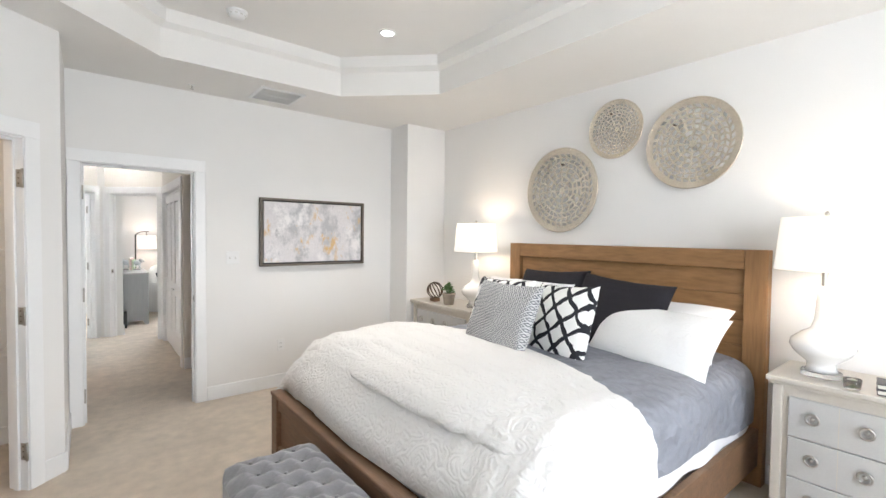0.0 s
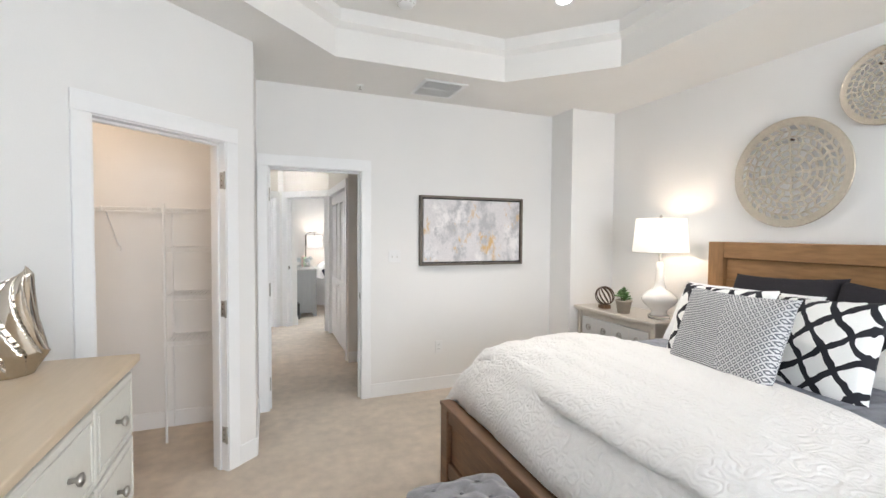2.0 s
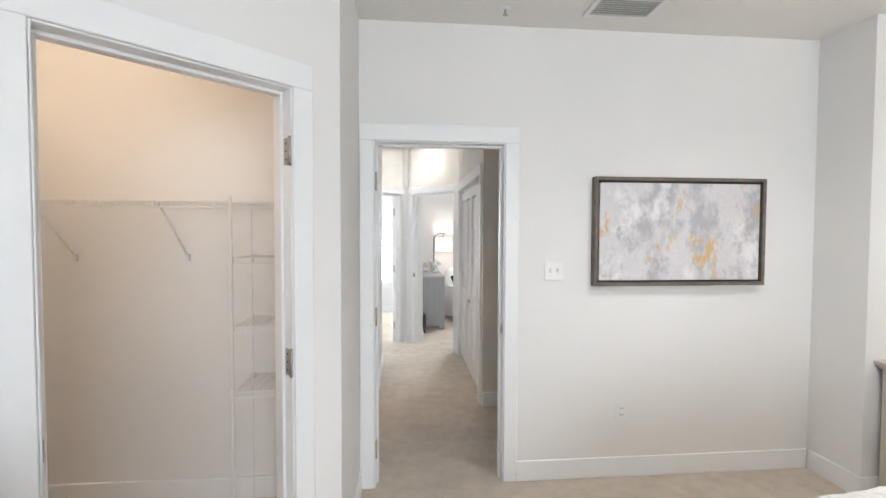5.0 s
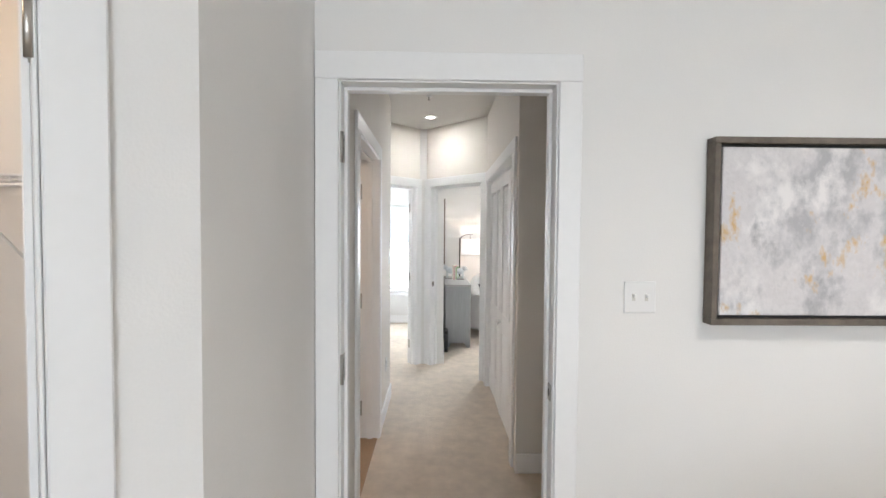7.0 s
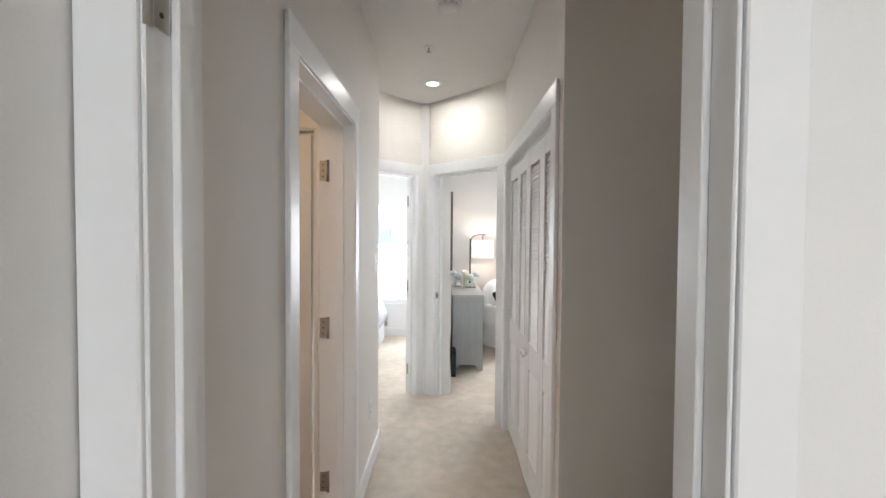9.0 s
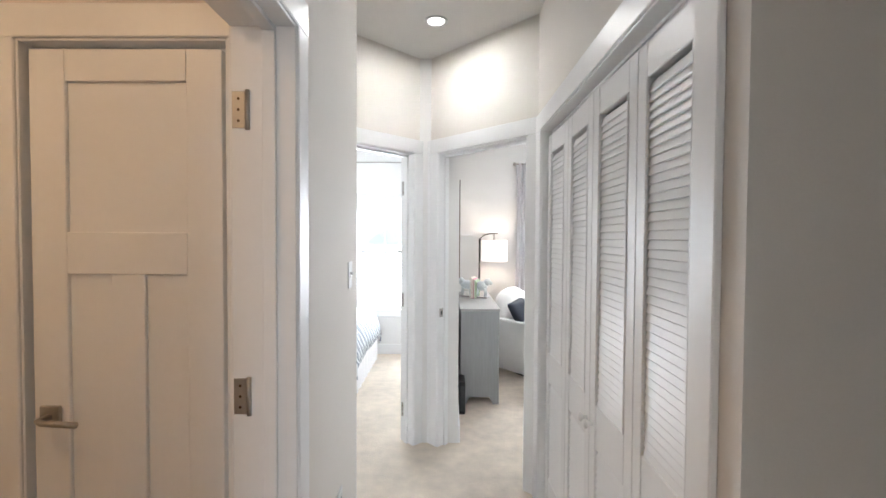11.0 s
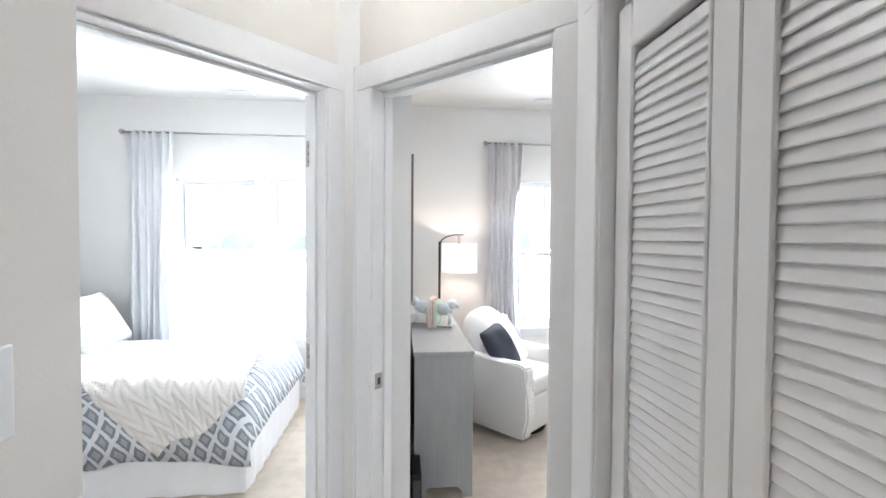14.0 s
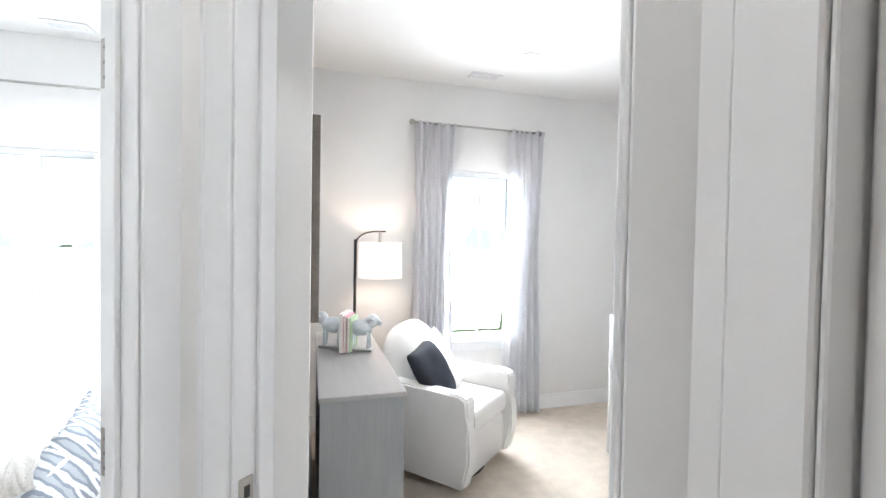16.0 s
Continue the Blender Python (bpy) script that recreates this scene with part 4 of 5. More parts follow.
cushion("pillow", 0.86, 0.50, 0.18, M_WHITE, "large white textured king sham", lean(2.68, 2.2, 0.95, 30, 0, 0), "white shams")
cushion("throw_pillow", 0.50, 0.50, 0.15, M_BW, "white throw pillow with black brushed lattice print", lean(2.398, 1.593, 0.968, 19.7, -9.2, 3.3))
cushion("throw_pillow", 0.56, 0.47, 0.13, M_BW, "white throw pillow with black brushed lattice, behind the grey one", lean(2.20, 1.955, 1.005, 20, -8, 2))
cushion("throw_pillow", 0.585, 0.455, 0.15, M_DIAM, "grey woven throw pillow with diamond pattern", lean(2.072, 1.805, 1.005, 22, -8, 1))


def tufted_bench():
    ob = thing("bench", "tufted grey velvet bench at the foot of the bed", "bench", pose(0.70, 1.42, 0) @ Matrix.Diagonal((1.03, 1.03, 1.07, 1)))
    L, W = 1.2, 0.44

    def f(u, v):
        a, b = (2 * u - 1), (2 * v - 1)
        r = 0.14
        x, y = a * W / 2, b * L / 2
        z = 0.455
        e = max(abs(a) ** 8, abs(b) ** 14)
        z -= 0.05 * e
        k = y / 0.115
        row = round(x / 0.095)
        off = 0.5 if row % 2 else 0
        dy = (k - off) - round(k - off)
        dx = x / 0.095 - row
        q = math.exp(-(dx * dx * 7 + dy * dy * 9))
        seam = min(abs(dx + 2 * dy), abs(dx - 2 * dy), 1)
        z += -0.019 * q * (1 - e) - 0.004 * math.exp(-(seam * 9) ** 2)
        cx = max(0, abs(x) - (W / 2 - r)), max(0, abs(y) - (L / 2 - r))
        d = math.hypot(*cx)
        if d > r:
            s = r / d
            x = math.copysign(W / 2 - r + cx[0] * s, x)
            y = math.copysign(L / 2 - r + cx[1] * s, y)
        return Vector((x, y, z))
    part("cushion", grid_sheet(60, 150, f), M_VELVET, ob, "button-tufted velvet top", True)
    bm = bmesh.new()
    pts = []
    r = 0.14
    for cx, cy, a0 in ((1, 1, 0), (-1, 1, 90), (-1, -1, 180), (1, -1, 270)):
        for k in range(9):
            a = radians(a0 + k * 90 / 8)
            pts.append((cx * (W / 2 - r) + r * math.cos(a), cy * (L / 2 - r) + r * math.sin(a)))
    levels = [(0.06, 0.985), (0.2, 1.0), (0.36, 1.0), (0.408, 0.998)]
    rings = [[bm.verts.new((x * s, y * s, z)) for x, y in pts] for z, s in levels]
    n = len(pts)
    for a, b in zip(rings, rings[1:]):
        for k in range(n):
            bm.faces.new((a[k], a[(k + 1) % n], b[(k + 1) % n], b[k]))
    bm.faces.new(rings[0][::-1])
    part("body", bm, M_VELVET, ob, smooth=True)
    for x in (-0.12, 0.12):
        for y in (-0.45, 0.45):
            part("leg", turned([(0.016, 0), (0.022, 0.059)], 12), M_BRONZE, ob, m=pose(x, y, 0))
    row = -2
    for row in range(-2, 3):
        off = 0.5 if row % 2 else 0
        for k in range(-5, 6):
            x, y = row * 0.095, (k + off) * 0.115
            if abs(x) < 0.17 and abs(y) < 0.54:
                part("button", turned([(0.0, 0), (0.009, 0), (0.007, 0.005), (0.0, 0.007)], 10), M_VELVET, ob, m=pose(x, y, 0.434))


tufted_bench()


def ring_pull(parent, m):
    h = part("handle", turned([(0.0, 0), (0.012, 0), (0.012, 0.006), (0.006, 0.012), (0.0, 0.012)], 16), M_CHROME, parent, "round nickel ring pull", True, m)
    part("ring", tube([(0.026 * math.cos(math.tau * k / 24), 0.026 * math.sin(math.tau * k / 24), 0.012) for k in range(24)], 0.0055, closed=True, sides=8), M_CHROME, h, smooth=True)


def nightstand(y0, y1, label):
    yc, w = (y0 + y1) / 2, (y1 - y0) / 2
    ob = thing("nightstand", label, "nightstand", pose(2.86, yc, 0), group="nightstands")
    body = part("body", box(0.012, 0.42, -w + 0.02, w - 0.02, 0.06, 0.755, 0.004, seg=1), M_CHAMP, ob)
    for a in (-w, w - 0.045):
        part("post", box(-0.006, 0.03, a, a + 0.045, 0.0, 0.755, 0.006), M_CHAMP, ob)
        part("foot", box(0.36, 0.40, a + 0.004, a + 0.042, 0.0, 0.06, 0.004, seg=1), M_CHAMP, ob)
    part("top", box(-0.035, 0.425, -w - 0.025, w + 0.025, 0.772, 0.80, 0.007, seg=3), M_CHAMP, ob)
    part("moulding", box(-0.02, 0.42, -w - 0.012, w + 0.012, 0.7555, 0.7715, 0.005), M_CHAMP, ob)
    part("plinth", box(0.0, 0.40, -w + 0.046, w - 0.046, 0.03, 0.059, 0.004, seg=1), M_CHAMP, ob)
    for k in range(3):
        z0 = 0.082 + k * 0.209
        dr = part("drawer", box(-0.008, 0.011, -w + 0.072, w - 0.072, z0, z0 + 0.204, 0.003, seg=1), M_CHAMPF, ob, "smooth silver drawer front")
        for q in range(3):
            yy = -w + 0.072 + (q + 1) * (2 * w - 0.144) / 4
            part("groove", box(-0.0086, -0.0078, yy - 0.0015, yy + 0.0015, z0 + 0.002, z0 + 0.202), M_CHAMP, dr)
        for q in range(4):
            yy = -w + 0.072 + (q + 0.5) * (2 * w - 0.144) / 4
            ring_pull(dr, pose(-0.008, yy, z0 + 0.113, 0, -90, 0))


nightstand(2.945, 3.885, "champagne-silver three-drawer nightstand with ring pulls, beside the column")
nightstand(-0.365, 0.575, "champagne-silver three-drawer nightstand with ring pulls, beside the headboard")


def table_lamp(x, y):
    ob = thing("table_lamp", "white ceramic gourd table lamp, lit, with white drum shade", "lamp", pose(x, y, 0.801), group="table lamps")
    part("plinth", turned([(0.0, 0), (0.085, 0), (0.085, 0.026), (0.0, 0.026)]), M_ACRYL, ob, "clear acrylic base")
    part("body", turned([(0.0, 0.027), (0.07, 0.027), (0.06, 0.05), (0.062, 0.07), (0.118, 0.12), (0.138, 0.155), (0.132, 0.185), (0.09, 0.225), (0.05, 0.25), (0.036, 0.30), (0.03, 0.40), (0.026, 0.47), (0.0, 0.475)], 48), M_CERAMIC, ob, smooth=True)
    part("neck", turned([(0.012, 0.47), (0.012, 0.60), (0.02, 0.61), (0.02, 0.66), (0.0, 0.66)], 16), M_CHROME, ob)
    sb = bmesh.new()
    rings = []
    for r, z in ((0.215, 0.555), (0.19, 0.83)):
        rings.append([sb.verts.new((r * math.cos(math.tau * k / 48), r * math.sin(math.tau * k / 48), z)) for k in range(48)])
    for k in range(48):
        sb.faces.new((rings[0][k], rings[0][(k + 1) % 48], rings[1][(k + 1) % 48], rings[1][k]))
    s = part("shade", sb, M_SHADE, ob, "glowing white drum shade", True)
    s.modifiers.new("thickness", "SOLIDIFY").thickness = 0.003
    for k in range(3):
        a = k * math.tau / 3
        part("spider", tube([(0, 0, 0.80), (0.188 * math.cos(a), 0.188 * math.sin(a), 0.82)], 0.002, sides=6), M_CHROME, s)
    part("finial", turned([(0.004, 0.66), (0.004, 0.835), (0.011, 0.842), (0.011, 0.852), (0.004, 0.862), (0.0, 0.864)], 16), M_CHROME, ob, smooth=True)


table_lamp(3.03, 3.07)
table_lamp(3.03, 0.41)


def wire_orb():
    ob = thing("sculpture", "dark bronze ribbed orb on a small wood block", "sculpture", pose(2.95, 3.62, 0.801))
    part("block", box(-0.04, 0.04, -0.04, 0.04, 0, 0.035, 0.003), M_WOODD, ob, "dark wood block")
    R, c = 0.085, 0.035 + 0.084
    for k in range(7):
        tilt = pose(0, 0, c, 60, 0, 25) @ pose(0, 0, 0, 0, -78 + k * 26, 0)
        part("band", tube([tilt @ Vector((R * math.cos(math.tau * q / 36), R * math.sin(math.tau * q / 36), 0)) for q in range(36)], 0.005, closed=True, sides=6), M_BRONZE, ob, smooth=True)


wire_orb()


def succulent(x, y, z, s, label):
    ob = thing("potted_plant", label, "plant", pose(x, y, z) @ Matrix.Diagonal((s, s, s, 1)))
    part("pot", turned([(0.0, 0), (0.05, 0), (0.066, 0.10), (0.072, 0.103), (0.072, 0.118), (0.062, 0.118), (0.06, 0.10), (0.0, 0.10)], 32), M_POT, ob, "aged clay pot", True)
    part("soil", turned([(0.0, 0.101), (0.059, 0.101), (0.058, 0.107), (0.0, 0.11)], 20), M_SOIL, ob)
    leaf = bmesh.new()
    bmesh.ops.create_icosphere(leaf, subdivisions=2, radius=1, matrix=Matrix.Translation((0.5, 0, 0.1)) @ Matrix.Diagonal((0.5, 0.22, 0.1, 1)))
    me = mesh_of("leaf", leaf, M_LEAF, True)
    for cx, cy, h in ((0, 0, 0.2), (0.03, 0.02, 0.16), (-0.03, 0.015, 0.17), (0.0, -0.03, 0.15)):
        part("stem", tube([(cx * 0.4, cy * 0.4, 0.105), (cx, cy, h)], 0.004, sides=6), M_LEAF, ob)
        for tier in range(4):
            for k in range(6):
                o = new("leaf", me)
                o.parent = ob
                sz = 0.055 - 0.009 * tier
                o.matrix_basis = pose(cx, cy, h - 0.028 + tier * 0.012, 0, 0, k * 60 + tier * 30 + cx * 900) @ pose(0, 0, 0, 0, -10 - tier * 20, 0) @ Matrix.Diagonal((sz, sz, sz, 1))


succulent(2.93, 3.36, 0.801, 1.0, "green succulent in an aged clay pot on the nightstand")
gp = thing("candle_holder", "small glass votive with green moss", "votive", pose(2.9, 0.27, 0.801))
part("glass", turned([(0.0, 0), (0.032, 0), (0.036, 0.045), (0.033, 0.045), (0.03, 0.006), (0.0, 0.006)], 24), M_ACRYL, gp, smooth=True)
part("moss", turned([(0.0, 0.007), (0.028, 0.007), (0.029, 0.03), (0.015, 0.036), (0.0, 0.038)], 16), M_LEAF, gp, smooth=True)
zz = 0.801
for wdt, cover in ((0.15, M_BOOKA), (0.14, M_BOOKA)):
    b = thing("book", "small dark hardback lying on the nightstand", "book", pose(2.95, 0.09, zz, 0, 0, 8), group="stacked books")
    part("cover", box(-wdt / 2, wdt / 2, -0.1, 0.1, 0, 0.004), cover, b)
    part("cover", box(-wdt / 2, wdt / 2, -0.1, 0.1, 0.021, 0.025), cover, b)
    part("pages", box(-wdt / 2 + 0.003, wdt / 2 - 0.003, -0.097, 0.097, 0.0045, 0.0205), M_PAGES, b)
    zz += 0.026


def tall_dresser():
    XF, Y1, Y0, H = -0.445, 2.225, 0.62, 1.05
    ob = thing("dresser", "cream lacquered tall dresser with a tan top and nickel knobs", "dresser", pose(XF, Y1, 0))
    D, W = 0.52, Y1 - Y0
    part("body", box(-D + 0.02, -0.026, -W + 0.02, -0.022, 0.08, H - 0.036, 0.004, seg=1), M_CREAM, ob)
    part("top", box(-D, 0.0, -W, 0.0, H - 0.028, H, 0.005, seg=2), M_TAN, ob, "tan lacquered top")
    part("moulding", box(-D + 0.01, -0.012, -W + 0.01, -0.012, H - 0.0355, H - 0.0285, 0.002, seg=1), M_CREAM, ob)
    part("plinth", box(-D + 0.03, -0.035, -W + 0.03, -0.032, 0.0, 0.079, 0.004, seg=1), M_CREAM, ob)
    cols = ((-0.025 - 0.035, -0.42), (-0.43, -1.16), (-1.17, -W + 0.05))
    for a, b in cols:
        for k in range(4):
            z0 = 0.1 + k * 0.228
            z1 = z0 + 0.219
            dr = part("drawer", box(-0.0255, -0.012, b, a, z0, z1, 0.003, seg=1), M_CREAM, ob)
            part("moulding", box(-0.0115, -0.007, b + 0.02, a - 0.02, z1 - 0.03, z1 - 0.02, 0.002, seg=1), M_CREAM, dr)
            part("moulding", box(-0.0115, -0.007, b + 0.02, a - 0.02, z0 + 0.02, z0 + 0.03, 0.002, seg=1), M_CREAM, dr)
            part("moulding", box(-0.0115, -0.007, b + 0.02, b + 0.03, z0 + 0.031, z1 - 0.031, 0.002, seg=1), M_CREAM, dr)
            part("moulding", box(-0.0115, -0.007, a - 0.03, a - 0.02, z0 + 0.031, z1 - 0.031, 0.002, seg=1), M_CREAM, dr)
            ys = [(a + b) / 2] if a - b < 0.5 else [b + 0.17, a - 0.17]
            for yy in ys:
                part("knob", turned([(0.007, 0), (0.006, 0.014), (0.016, 0.022), (0.017, 0.028), (0.008, 0.033), (0.0, 0.034)], 20), M_CHROME, dr, "round nickel knob", True, pose(-0.012, yy, (z0 + z1) / 2, 0, 90, 0))
    return H


H = tall_dresser()


def wing_vase(x, y, z):
    """A fluted silver vase drawn up into a bent tip."""
    bm = bmesh.new()
    rings = []
    n = 156
    for i in range(61):
        t = i / 60
        r = (0.018 + 0.135 * (1 - t) ** 0.8) * min(1, 0.72 + 1.4 * t)
        r *= min(1, ((1 - t) / 0.07)) ** 0.5 if t > 0.93 else 1
        cx = 0.105 * t ** 2.2
        row = []
        for k in range(n):
            a = math.tau * k / n
            wave = (a * 13 / math.tau + 3.4 * t + 0.25 * math.sin(2 * a)) % 1
            flute = 1 + 0.32 * (wave ** 0.6 - 0.6) * min(1, t * 5) * (1.1 - 0.4 * t)
            row.append(bm.verts.new((cx + max(r, 0.002) * flute * math.cos(a), -0.3 * cx + 0.66 * max(r, 0.002) * flute * math.sin(a), 0.325 * t + 0.012 * math.cos(a) * t)))
        rings.append(row)
    for a, b in zip(rings, rings[1:]):
        for k in range(n):
            bm.faces.new((a[k], a[(k + 1) % n], b[(k + 1) % n], b[k]))
    bm.faces.new(rings[0][::-1])
    bm.faces.new(rings[-1])
    solid("vase", bm, M_SILVER, "fluted silver wing-shaped vase on the dresser", "vase", pose(x, y, z), smooth=True)


wing_vase(-0.80, 2.07, H + 0.001)


# ---- nursery ----
def low_cabinet():
    ob = thing("cabinet", "grey-stained wooden low dresser with bracket feet", "cabinet", pose(0.47, 8.515, 0))
    W, D, Hc = 0.335, 1.25, 0.842
    part("top", box(-0.008, W + 0.008, -0.008, D, Hc - 0.022, Hc, 0.004), M_CABTOP, ob)
    part("body", box(0.0, W - 0.012, 0.012, D - 0.01, 0.09, Hc - 0.0225, 0.003, seg=1), M_CABGREY, ob)
    bm = bmesh.new()
    prof = [(0, 0), (0.05, 0), (0.065, 0.035), (0.085, 0.06), (W - 0.085, 0.06), (W - 0.065, 0.035), (W - 0.05, 0), (W, 0), (W, Hc - 0.023), (0, Hc - 0.023)]
    front = [bm.verts.new((x, 0, z)) for x, z in prof]
    back = [bm.verts.new((x, 0.0115, z)) for x, z in prof]
    bm.faces.new(front)
    bm.faces.new(back[::-1])
    for i in range(len(prof)):
        j = (i + 1) % len(prof)
        bm.faces.new((front[i], back[i], back[j], front[j]))
    part("side_panel", bm, M_CABGREY, ob)
    part("foot", box(0.0, 0.05, D - 0.06, D - 0.011, 0, 0.089), M_CABGREY, ob)
    part("foot", box(W - 0.06, W - 0.012, D - 0.06, D - 0.011, 0, 0.089), M_CABGREY, ob)
    for k in range(3):
        for q in range(2):
            y0 = 0.03 + q * 0.6
            dr = part("drawer", box(W - 0.0115, W, y0, y0 + 0.59, 0.11 + k * 0.236, 0.335 + k * 0.236, 0.003, seg=1), M_CABGREY, ob)
            part("knob", turned([(0.006, 0), (0.006, 0.012), (0.014, 0.02), (0.012, 0.028), (0.0, 0.03)], 16), M_CHROME, dr, "nickel knob", True, pose(W, y0 + 0.295, 0.222 + k * 0.236, 0, 90, 0))


low_cabinet()


def blob(bm, m, sub=2):
    bmesh.ops.create_icosphere(bm, subdivisions=sub, radius=1, matrix=m)


def lamb_bookend(x, y, turn):
    ob = thing("bookend", "pale painted lamb figurine bookend on a slab", "bookend", pose(x, y, 0.843, 0, 0, turn), group="lamb bookends")
    part("slab", box(-0.07, 0.07, -0.045, 0.045, 0, 0.014, 0.002), M_CABTOP, ob)
    bm = bmesh.new()
    blob(bm, pose(0, 0, 0.125) @ Matrix.Diagonal((0.068, 0.04, 0.046, 1)), 3)
    blob(bm, pose(0.066, 0, 0.165) @ Matrix.Diagonal((0.036, 0.032, 0.038, 1)), 3)
    for v in bm.verts:
        v.co += noise.noise_vector(v.co * 55) * 0.006
    for px in (-0.042, 0.045):
        for py in (-0.02, 0.02):
            tube([(px, py, 0.0145), (px, py, 0.05), (px * 0.95, py, 0.105)], 0.0095, bm, 8)
    blob(bm, pose(0.096, 0, 0.158, 0, 30, 0) @ Matrix.Diagonal((0.028, 0.017, 0.018, 1)))
    for s in (-1, 1):
        blob(bm, pose(0.07, s * 0.038, 0.178, s * 20, 0, 0) @ Matrix.Diagonal((0.01, 0.02, 0.008, 1)))
    part("figure", bm, M_SHEEP, ob, smooth=True)


lamb_bookend(0.70, 9.22, -20)
lamb_bookend(0.555, 9.33, 160)
for k, (cover, hh) in enumerate(((M_BOOKB, 0.19), (M_BOOKC, 0.2), (M_PAGES, 0.215))):
    b = thing("book", "slim children's book standing between lamb bookends", "book", pose(0.655 - k * 0.02, 9.235 - 0.0 + k * 0.0, 0.843, 0, 0, -20), group="children's books")
    part("cover", box(-0.009, -0.0065, -0.08, 0.08, 0, hh), cover, b)
    part("cover", box(0.0065, 0.009, -0.08, 0.08, 0, hh), cover, b)
    part("pages", box(-0.006, 0.006, -0.077, 0.077, 0.003, hh - 0.003), M_PAGES, b)

pa = thing("picture", "tall framed picture on the partition wall", "picture", pose(0.431, 8.76, 1.53))
part("frame", box(0.0, 0.035, 0, 0.03, -0.44, 0.47, 0.002, seg=1), M_FRAMEW, pa)
part("frame", box(0.0, 0.035, 0.82, 0.85, -0.44, 0.47, 0.002, seg=1), M_FRAMEW, pa)
part("frame", box(0.0, 0.035, 0.03, 0.82, 0.44, 0.47, 0.002, seg=1), M_FRAMEW, pa)
part("frame", box(0.0, 0.035, 0.03, 0.82, -0.44, -0.41, 0.002, seg=1), M_FRAMEW, pa)
part("sheet", box(0.002, 0.02, 0.031, 0.819, -0.409, 0.439), M_PLAIN, pa)

fl = thing("floor_lamp", "dark metal arc floor lamp with a white drum shade, lit", "lamp", pose(0.735, 9.97, 0))
part("base", turned([(0.0, 0), (0.13, 0), (0.13, 0.018), (0.02, 0.026), (0.0, 0.026)]), M_BLACK, fl, smooth=True)
part("pole", tube([(0, 0, 0.02), (0, 0, 1.455)], 0.011), M_BLACK, fl, smooth=True)
part("arm", tube([(0, 0, 1.43)] + [(0.16 - 0.15 * math.cos(a), -0.03 * a / 1.6, 1.44 + 0.075 * math.sin(a)) for a in [0.2 * q for q in range(8)]] + [(0.21, -0.05, 1.515)], 0.006), M_BLACK, fl, smooth=True)
part("socket", tube([(0.17, -0.05, 1.512), (0.17, -0.05, 1.40)], 0.012), M_CHROME, fl)
sb = bmesh.new()
rg = [[sb.verts.new((0.17 + r * math.cos(math.tau * k / 48), -0.07 + r * math.sin(math.tau * k / 48), z)) for k in range(48)] for r, z in ((0.155, 1.185), (0.15, 1.435))]
for k in range(48):
    sb.faces.new((rg[0][k], rg[0][(k + 1) % 48], rg[1][(k + 1) % 48], rg[1][k]))
part("shade", sb, M_SHADE2, fl, "softly glowing white drum shade", True).modifiers.new("thickness", "SOLIDIFY").thickness = 0.003


def glider():
    ob = thing("armchair", "ivory upholstered swivel glider armchair", "armchair", pose(1.315, 9.50, 0, 0, 0, 41))
    # x across (towards its left), -y is the front
    def soft(name, b, r=0.03, label="", m=None):
        part(name, box(*b, r, seg=3), M_UPH, ob, label, True, m)
    part("swivel_base", turned([(0.0, 0), (0.24, 0), (0.24, 0.03), (0.2, 0.05), (0.0, 0.05)]), M_BLACK, ob, "black swivel ring")
    soft("seat_box", (-0.23, 0.23, -0.29, 0.28, 0.06, 0.33))
    soft("seat", (-0.235, 0.235, -0.315, 0.2, 0.335, 0.475), 0.045, "loose seat cushion")
    for s in (-1, 1):
        bm = bmesh.new()
        prof = [(-0.30, 0.05), (0.33, 0.05), (0.35, 0.55), (0.25, 0.59), (-0.1, 0.58), (-0.27, 0.592), (-0.32, 0.565), (-0.325, 0.5), (-0.315, 0.42), (-0.335, 0.34), (-0.34, 0.22)]
        a, b = [], []
        for y, z in prof:
            a.append(bm.verts.new((0.24, y, z)))
            b.append(bm.verts.new((0.345, y, z)))
        bm.faces.new(a)
        bm.faces.new(b[::-1])
        for i in range(len(prof)):
            j = (i + 1) % len(prof)
            bm.faces.new((a[i], b[i], b[j], a[j]))
        bmesh.ops.bevel(bm, geom=bm.edges[:], offset=0.014, segments=2, affect="EDGES")
        part("arm", bm, M_UPH, ob, m=pose(0, 0, 0) if s > 0 else pose(-0.585, 0, 0))

    def back(u, v):
        a, b = 2 * u - 1, v
        wdt = 0.31 * (1 - 0.25 * b ** 5)
        return Vector((a * wdt, 0.20 + 0.14 * b, 0.34 + b * 0.56 - 0.10 * abs(a) ** 2.5 * b))
    bm = grid_sheet(24, 24, lambda u, v: back(u, v) + Vector((0, -0.08 * ((1 - (2 * u - 1) ** 4) * max(0, 1 - v ** 6)) ** 0.5, 0)))
    grid_sheet(24, 24, lambda u, v: back(u, v) + Vector((0, 0.10 * ((1 - (2 * u - 1) ** 4) * max(0, 1 - v ** 6)) ** 0.5, 0)), bm)
    bmesh.ops.remove_doubles(bm, verts=bm.verts, dist=0.002)
    part("backrest", bm, M_UPH, ob, "rounded padded back", True)


glider()
cm = pose(1.315, 9.50, 0, 0, 0, 41)
cushion("throw_pillow", 0.45, 0.42, 0.14, M_TWO, "half navy, half ivory velvet throw pillow on the armchair", cm @ pose(-0.09, 0.045, 0.63, 64, 0, 6) @ pose(0, 0, 0, 0, 0, 14))


